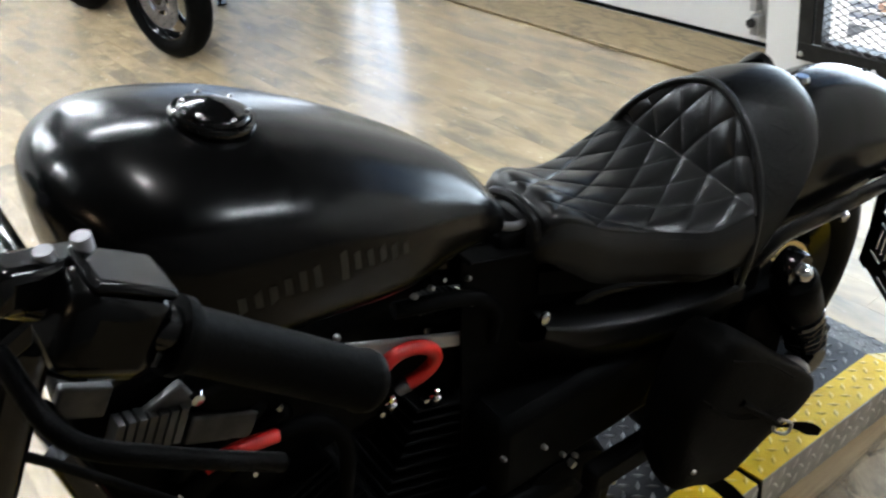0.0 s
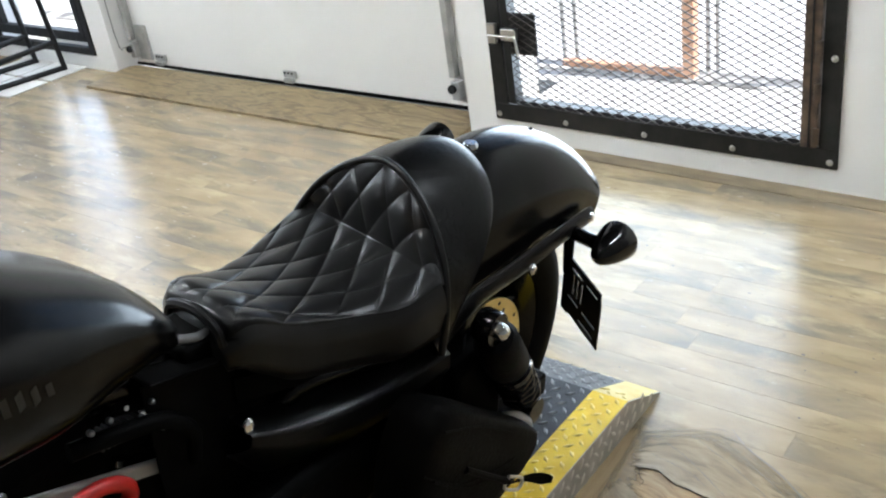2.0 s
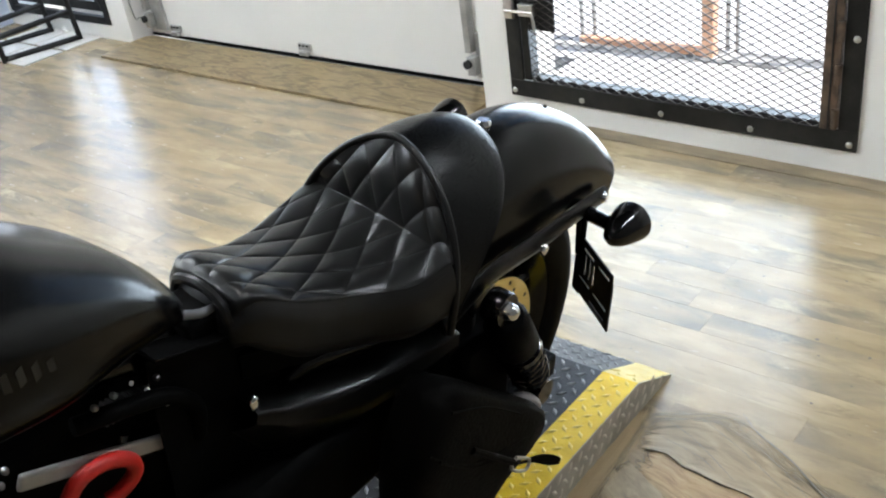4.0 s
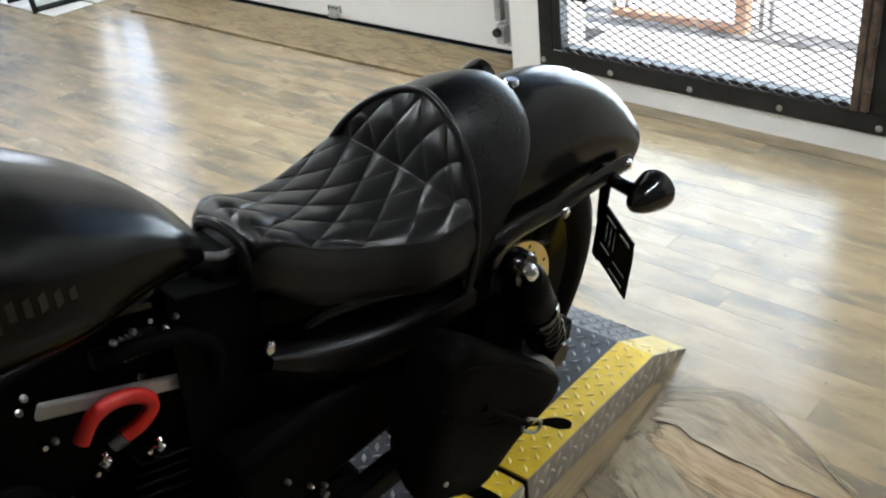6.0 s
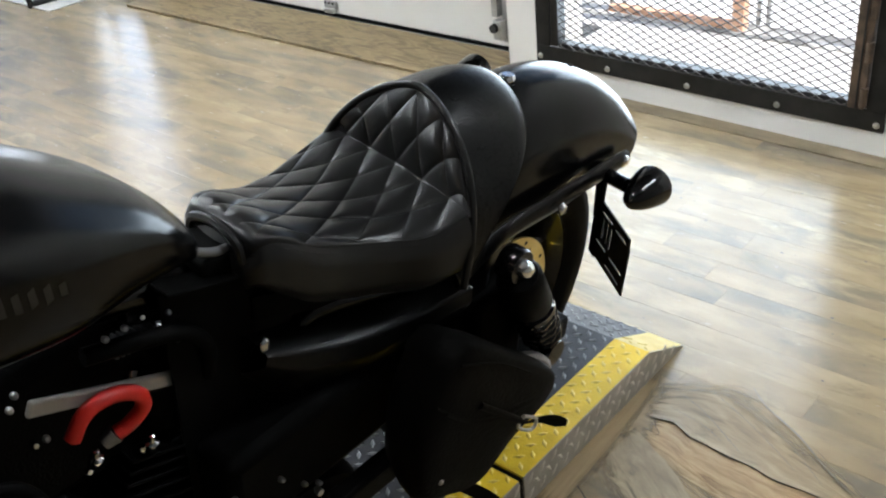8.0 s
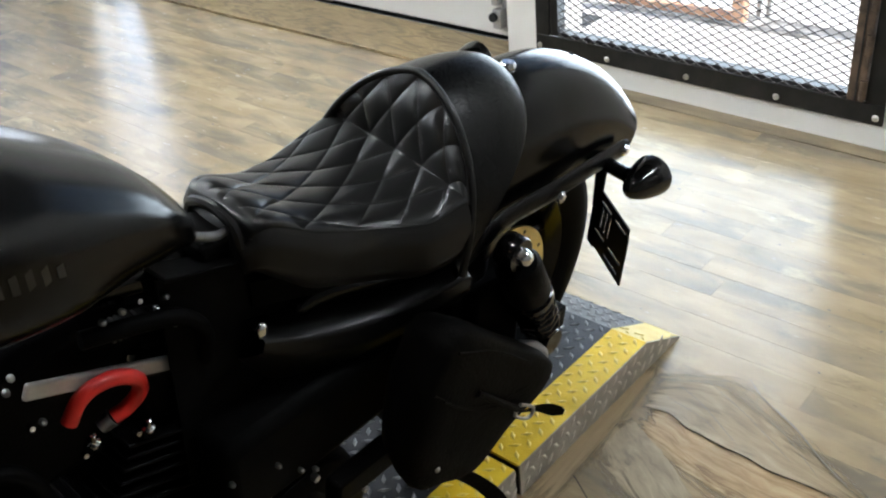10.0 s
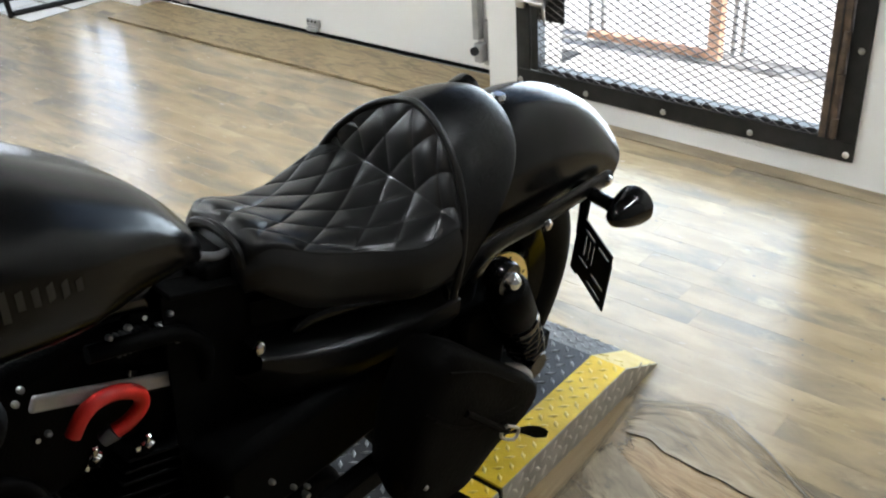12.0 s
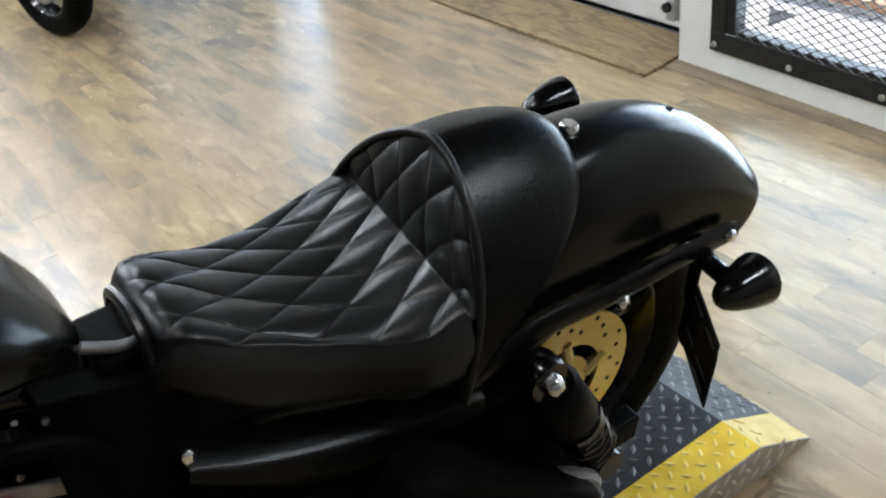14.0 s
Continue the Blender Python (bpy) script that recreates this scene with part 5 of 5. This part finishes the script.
def parked_bike(name):
    """Front end, engine block and rear of a standard motorcycle; forward is -x."""
    b = empty(name, Matrix(), "black sports motorcycle parked on its side stand", "motorcycle", "parked motorcycles")
    fw = wheel(b, Vector((0, 0, 0.30)), 0.30, 0.12, 5, GLOSS, 1, 0.150, DULLALU)
    fw.matrix_basis = pose(0, 0, 0, 0, 0, 35)
    wheel(b, Vector((1.42, 0, 0.30)), 0.30, 0.17, 5, GLOSS, -1, 0.11, DULLALU)
    for s in (-1, 1):
        part("fork_leg", tube([(0, s * 0.09, 0.30), (0.27, s * 0.09, 0.86)], 0.024, 1, 12), GLOSS, b)
        part("caliper", box(0.05, 0.13, s * 0.085 - 0.02, s * 0.085 + 0.02, 0.30, 0.40), STEEL, b, bevel=0.008)
    bm = grid([[Vector((0.325 * math.cos(a), 0.07 * math.sin(p), 0.30 + (0.325 - 0.02 * (1 - math.cos(p))) * math.sin(a))) for p in np.linspace(-1.5, 1.5, 12)] for a in np.linspace(radians(20), radians(160), 24)])
    part("front_fender", bm, STEEL, b, "silver front mudguard")
    part("engine", box(0.38, 0.92, -0.2, 0.2, 0.22, 0.62), WRINKLE, b, bevel=0.05)
    part("tank", ball((0.62, 0, 0.92), 0.3, None, 24, (1.0, 0.5, 0.42)), GLOSS, b)
    part("seat", box(0.85, 1.5, -0.13, 0.13, 0.76, 0.86), LEATHER, b, bevel=0.04)
    part("swingarm", box(0.85, 1.45, -0.13, 0.13, 0.28, 0.34), GLOSS, b, bevel=0.015)
    part("handlebar", tube([(0.30, -0.36, 1.0), (0.28, 0, 1.02), (0.30, 0.36, 1.0)], 0.014, 5), GLOSS, b)
    part("side_stand", tube([(0.66, -0.13, 0.28), (0.76, -0.245, 0.02)], 0.011, 1, 8), GLOSS, b)
    part("stand_foot", box(0.73, 0.80, -0.275, -0.225, 0.004, 0.014), GLOSS, b, bevel=0.002)
    part("stand_hook", tube([(0.74, -0.22, 0.06), (0.79, -0.26, 0.13), (0.79, -0.26, 0.03)], 0.005, 4, 6), GLOSS, b)
    return b


pk = parked_bike("parked_motorcycle")
pk.matrix_world = pose(0.725, 3.30, 0.002, 0, 0, 69)
copy_thing(pk, pose(0.72, 4.62, 0.002, 0, 0, 69))

# ---- steel rack on white mats ----
rack = empty("steel_rack", Matrix(), "black tubular steel display rack on the floor", "rack")
for a in (((1.74, 3.99, 0.0), (1.72, 4.06, 0.9)), ((1.77, 4.33, 0.0), (1.75, 4.40, 0.9)), ((2.16, 3.90, 0.0), (2.13, 3.95, 0.9)), ((2.19, 4.25, 0.0), (2.16, 4.3, 0.9))):
    part("upright", tube([a[0], a[1]], 0.015, 1, 10), BLACKSTEEL, rack)
for a in (((1.76, 4.00, 0.14), (2.15, 3.91, 0.17)), ((1.78, 4.34, 0.14), (2.18, 4.26, 0.17)), ((1.76, 4.00, 0.14), (1.78, 4.34, 0.14)), ((1.75, 3.98, 0.02), (2.16, 3.90, 0.02)), ((1.77, 4.33, 0.02), (2.19, 4.25, 0.02))):
    part("rail", tube([a[0], a[1]], 0.016, 1, 10), BLACKSTEEL, rack)
for k, (x0, y0) in enumerate(((1.74, 3.80), (1.74, 4.13), (2.0, 3.80), (2.0, 4.13))):
    t = part("floor_tile", box(x0, x0 + 0.24, y0, y0 + 0.31, 0.001, 0.008), TILE, None, bevel=0.002)
    tagged(t, "loose white tile lying on the floor", "tile", "loose tiles")
pan = part("panel", box(1.50, 2.234, 4.76, 4.80, 0.0, 2.4), BLUEWALL, None, "", bevel=0.004)
tagged(pan, "pale blue upright panel standing on the floor", "panel")

# Small things by the rack.
LEAF = mat("dull_green_leaf", (0.06, 0.075, 0.04), (0.10, 0.115, 0.06), 20, 0.5)
sprig = empty("plant_sprig", pose(1.80, 4.60, 0.008), "small dull green leafy sprig on the floor", "plant")
part("stem", tube([(0, 0, 0.0), (0.01, 0, 0.035), (0.02, 0.01, 0.075)], 0.003, 4, 6), LEAF, sprig)
for k in range(9):
    a, h = k * 2.4, 0.02 + 0.006 * k
    d = Vector((math.cos(a), math.sin(a), 0.35))
    s = Vector((-math.sin(a), math.cos(a), 0)) * 0.016
    o = Vector((0.02 * h / 0.12, 0, h))
    bm = grid([[o + d * 0.07 * u - s * math.sin(math.pi * max(0.06, u)), o + d * 0.07 * u + Vector((0, 0, -0.004)), o + d * 0.07 * u + s * math.sin(math.pi * max(0.06, u))] for u in (0, 0.3, 0.6, 0.95)])
    part("leaf", bm, LEAF, sprig)
pb2 = bmesh.new()
for i in range(7):
    for j in range(7):
        pb2.verts.new((1.64 + 0.018 * i, 4.50 + 0.022 * j, 0.004 + 0.02 * abs(noise.noise((i * 0.6, j * 0.6, 2)))))
pb2.verts.ensure_lookup_table()
for i in range(6):
    for j in range(6):
        pb2.faces.new([pb2.verts[q] for q in (i * 7 + j, i * 7 + j + 1, i * 7 + j + 8, i * 7 + j + 7)])
bmesh.ops.solidify(pb2, geom=pb2.faces[:], thickness=0.001)
paper = part("paper_sheet", pb2, TILE, None, "", auto=30)
tagged(paper, "crumpled white paper sheet on the floor", "paper")

# ---- lifted, torn vinyl ----
LIFTED = worn_material("lifted_vinyl", (0.22, 0.160, 0.084), (0.36, 0.262, 0.138), (0.46, 0.352, 0.205), 1.7)
SMEAR = worn_material("grey_worn_vinyl", (0.20, 0.150, 0.086), (0.30, 0.228, 0.130), (0.41, 0.318, 0.188), 4.1)
TORN = worn_material("bare_board", (0.28, 0.165, 0.066), (0.44, 0.285, 0.125), (0.55, 0.40, 0.21), 8.3)


def sheet(name, low, high, material, z, lift, label, rows=14, cols=90):
    """A worn sheet between two lines on the floor, with ripples along it and its low edge lifted; U runs along, V across."""
    a, b = (spline([(x, y, 0) for x, y in line], 12) for line in (low, high))

    def at(line, u):
        f = u * (len(line) - 1)
        i = min(len(line) - 2, int(f))
        return line[i].lerp(line[i + 1], f - i)

    grid_pts = []
    for i in range(cols):
        u = i / (cols - 1)
        p, q = at(a, u), at(b, u)
        p = p + Vector((0.003 * noise.noise((u * 22, 0, z * 999)), 0.003 * noise.noise((u * 22, 5, z * 999)), 0))
        row = []
        for k in range(rows):
            v = k / (rows - 1)
            h = lift * math.exp(-v * 9) * min(1, u * 8) + 0.0016 * lift / 0.003 * max(0.0, noise.noise((v * 9 + u * 1.5, u * 2.2, 3))) * (1 - v)
            row.append(p.lerp(q, v) + Vector((0, 0, z + max(0, h))))
        grid_pts.append(row)
    ob = part(name, grid(grid_pts), material, floor, label, auto=180)
    uv = ob.data.uv_layers.new(name="flow")
    for loop in ob.data.loops:
        i, k = divmod(loop.vertex_index, rows)
        uv.data[loop.index].uv = (i / (cols - 1), k / (rows - 1))
    return ob


EDGE = [(0.742, -0.400), (0.746, -0.418), (0.755, -0.441), (0.758, -0.472), (0.741, -0.512), (0.739, -0.545), (0.733, -0.597), (0.734, -0.644), (0.725, -0.701), (0.730, -0.758), (0.730, -0.810), (0.722, -0.92)]
sheet("lifted_sheet", EDGE, [(0.86, -0.37), (0.90, -0.43), (0.945, -0.52), (0.935, -0.58), (0.89, -0.66), (0.845, -0.74), (0.80, -0.82), (0.74, -0.93)], LIFTED, 0.0007, 0.0022, "lifted grey streaked vinyl along a tear")
sheet("worn_patch", [(x - 0.001, y) for x, y in EDGE[1:]], [(0.66, -0.42), (0.63, -0.50), (0.60, -0.60), (0.58, -0.70), (0.58, -0.80), (0.60, -0.93)], TORN, 0.0005, 0.0, "bare brown board under the torn vinyl")
sheet("worn_patch", [(0.705, -0.405), (0.69, -0.43), (0.672, -0.465), (0.635, -0.535), (0.586, -0.607), (0.55, -0.68)], [(0.60, -0.36), (0.56, -0.38), (0.52, -0.42), (0.49, -0.48), (0.46, -0.55), (0.44, -0.62)], SMEAR, 0.0014, 0.0, "grey worn vinyl")

DIRT = worn_material("brown_floor_dirt", (0.29, 0.21, 0.11), (0.325, 0.237, 0.127), (0.37, 0.275, 0.15), 2.9)
sheet("dirt_band", [(0.36, -0.353), (0.60, -0.353), (0.75, -0.353), (0.88, -0.353)], [(0.36, -0.42), (0.60, -0.41), (0.75, -0.395), (0.89, -0.375)], DIRT, 0.0018, 0.0, "brown dirt along the ramp")


def ribbon(points, width, material, z, label=""):
    """A flat, ragged dark crack on the floor that tapers to both ends."""
    pts = spline([(x, y, z) for x, y in points], 10)
    rows = []
    for i, p in enumerate(pts):
        d = (pts[min(i + 1, len(pts) - 1)] - pts[max(i - 1, 0)]).normalized()
        s = Vector((-d.y, d.x, 0)) * width * (0.35 + 0.65 * abs(noise.noise((i * 0.35, z * 999, 1)))) * math.sin(math.pi * (i + 0.5) / len(pts)) ** 0.4
        rows.append([p - s, p + s])
    return part("crack", grid(rows), material, floor, label, smooth=False)


ribbon([(x - 0.0015, y) for x, y in EDGE[1:]], 0.0026, DARK, 0.0016, "dark gap under a torn vinyl edge")
ribbon([(0.752, -0.425), (0.728, -0.44), (0.715, -0.455), (0.70, -0.452)], 0.0014, DARK, 0.0017)
ribbon([(0.545, -0.352), (0.501, -0.367), (0.498, -0.395), (0.470, -0.442), (0.43, -0.50)], 0.0028, DARK, 0.0016)
SCUFF = mat("scuffed_grey", (0.17, 0.15, 0.12), (0.24, 0.21, 0.165), 40, 0.3, 0.45)
for line, w in (([(0.952, -0.549), (0.91, -0.60), (0.863, -0.69), (0.81, -0.764), (0.758, -0.85)], 0.0034), ([(0.86, -0.407), (0.822, -0.503), (0.754, -0.615)], 0.0016), ([(0.90, -0.47), (0.84, -0.60), (0.77, -0.72)], 0.0014), ([(0.88, -0.60), (0.82, -0.70), (0.76, -0.78)], 0.0012), ([(0.80, -0.43), (0.785, -0.52), (0.762, -0.57)], 0.0012)):
    ribbon(line, w, SCUFF, 0.0034, "long grey scuff")

# Dark specks and chips on the boards.
CHIP = mat("dark_floor_chip", (0.06, 0.05, 0.04), (0.12, 0.10, 0.075), 30, 0.5)
chips = bmesh.new()
for k in range(150):
    x, y = random.uniform(0.6, 2.0), random.uniform(-1.2, 3.6)
    if y < 0.4 and x < 1.02:
        continue
    r = random.uniform(0.0012, 0.0042)
    chips.faces.new([chips.verts.new((x + r * (0.5 + random.random()) * math.cos(a), y + 1.4 * r * (0.5 + random.random()) * math.sin(a), 0.0012)) for a in (0, 0.9, 2.0, 3.1, 4.1, 5.2)])
part("floor_chips", chips, CHIP, floor, "dark specks and chips", smooth=False)["kind"] = "stuff"

# ---- floor planks ----
PW, PL = 0.090, 0.92
bm = box(-PW / 2 + 0.0002, PW / 2 - 0.0002, -PL / 2 + 0.0002, PL / 2 - 0.0002, -0.005, 0.0)
pm = bpy.data.meshes.new("plank")
bm.to_mesh(pm)
bm.free()
pm.materials.append(FLOOR)
rest = bmesh.new()
count = 0
i = 0
x = BACK - PW / 2
while x > W:
    y = S - random.random() * PL
    while y < N:
        yc = y + PL / 2
        near = 0.5 < x and -1.2 < yc < 4.2 and count < 300
        if near:
            ob = new("plank", pm)
            ob.location = (x, yc, 0)
            ob.parent = floor
            count += 1
        else:
            box(x - PW / 2, x + PW / 2, max(S, yc - PL / 2) + 0.0006, min(N, yc + PL / 2) - 0.0006, -0.005, 0.0, rest)
        y += PL
    x -= PW
r = part("far_planks", rest, FLOOR, floor, "", smooth=False)
r["kind"] = "stuff"
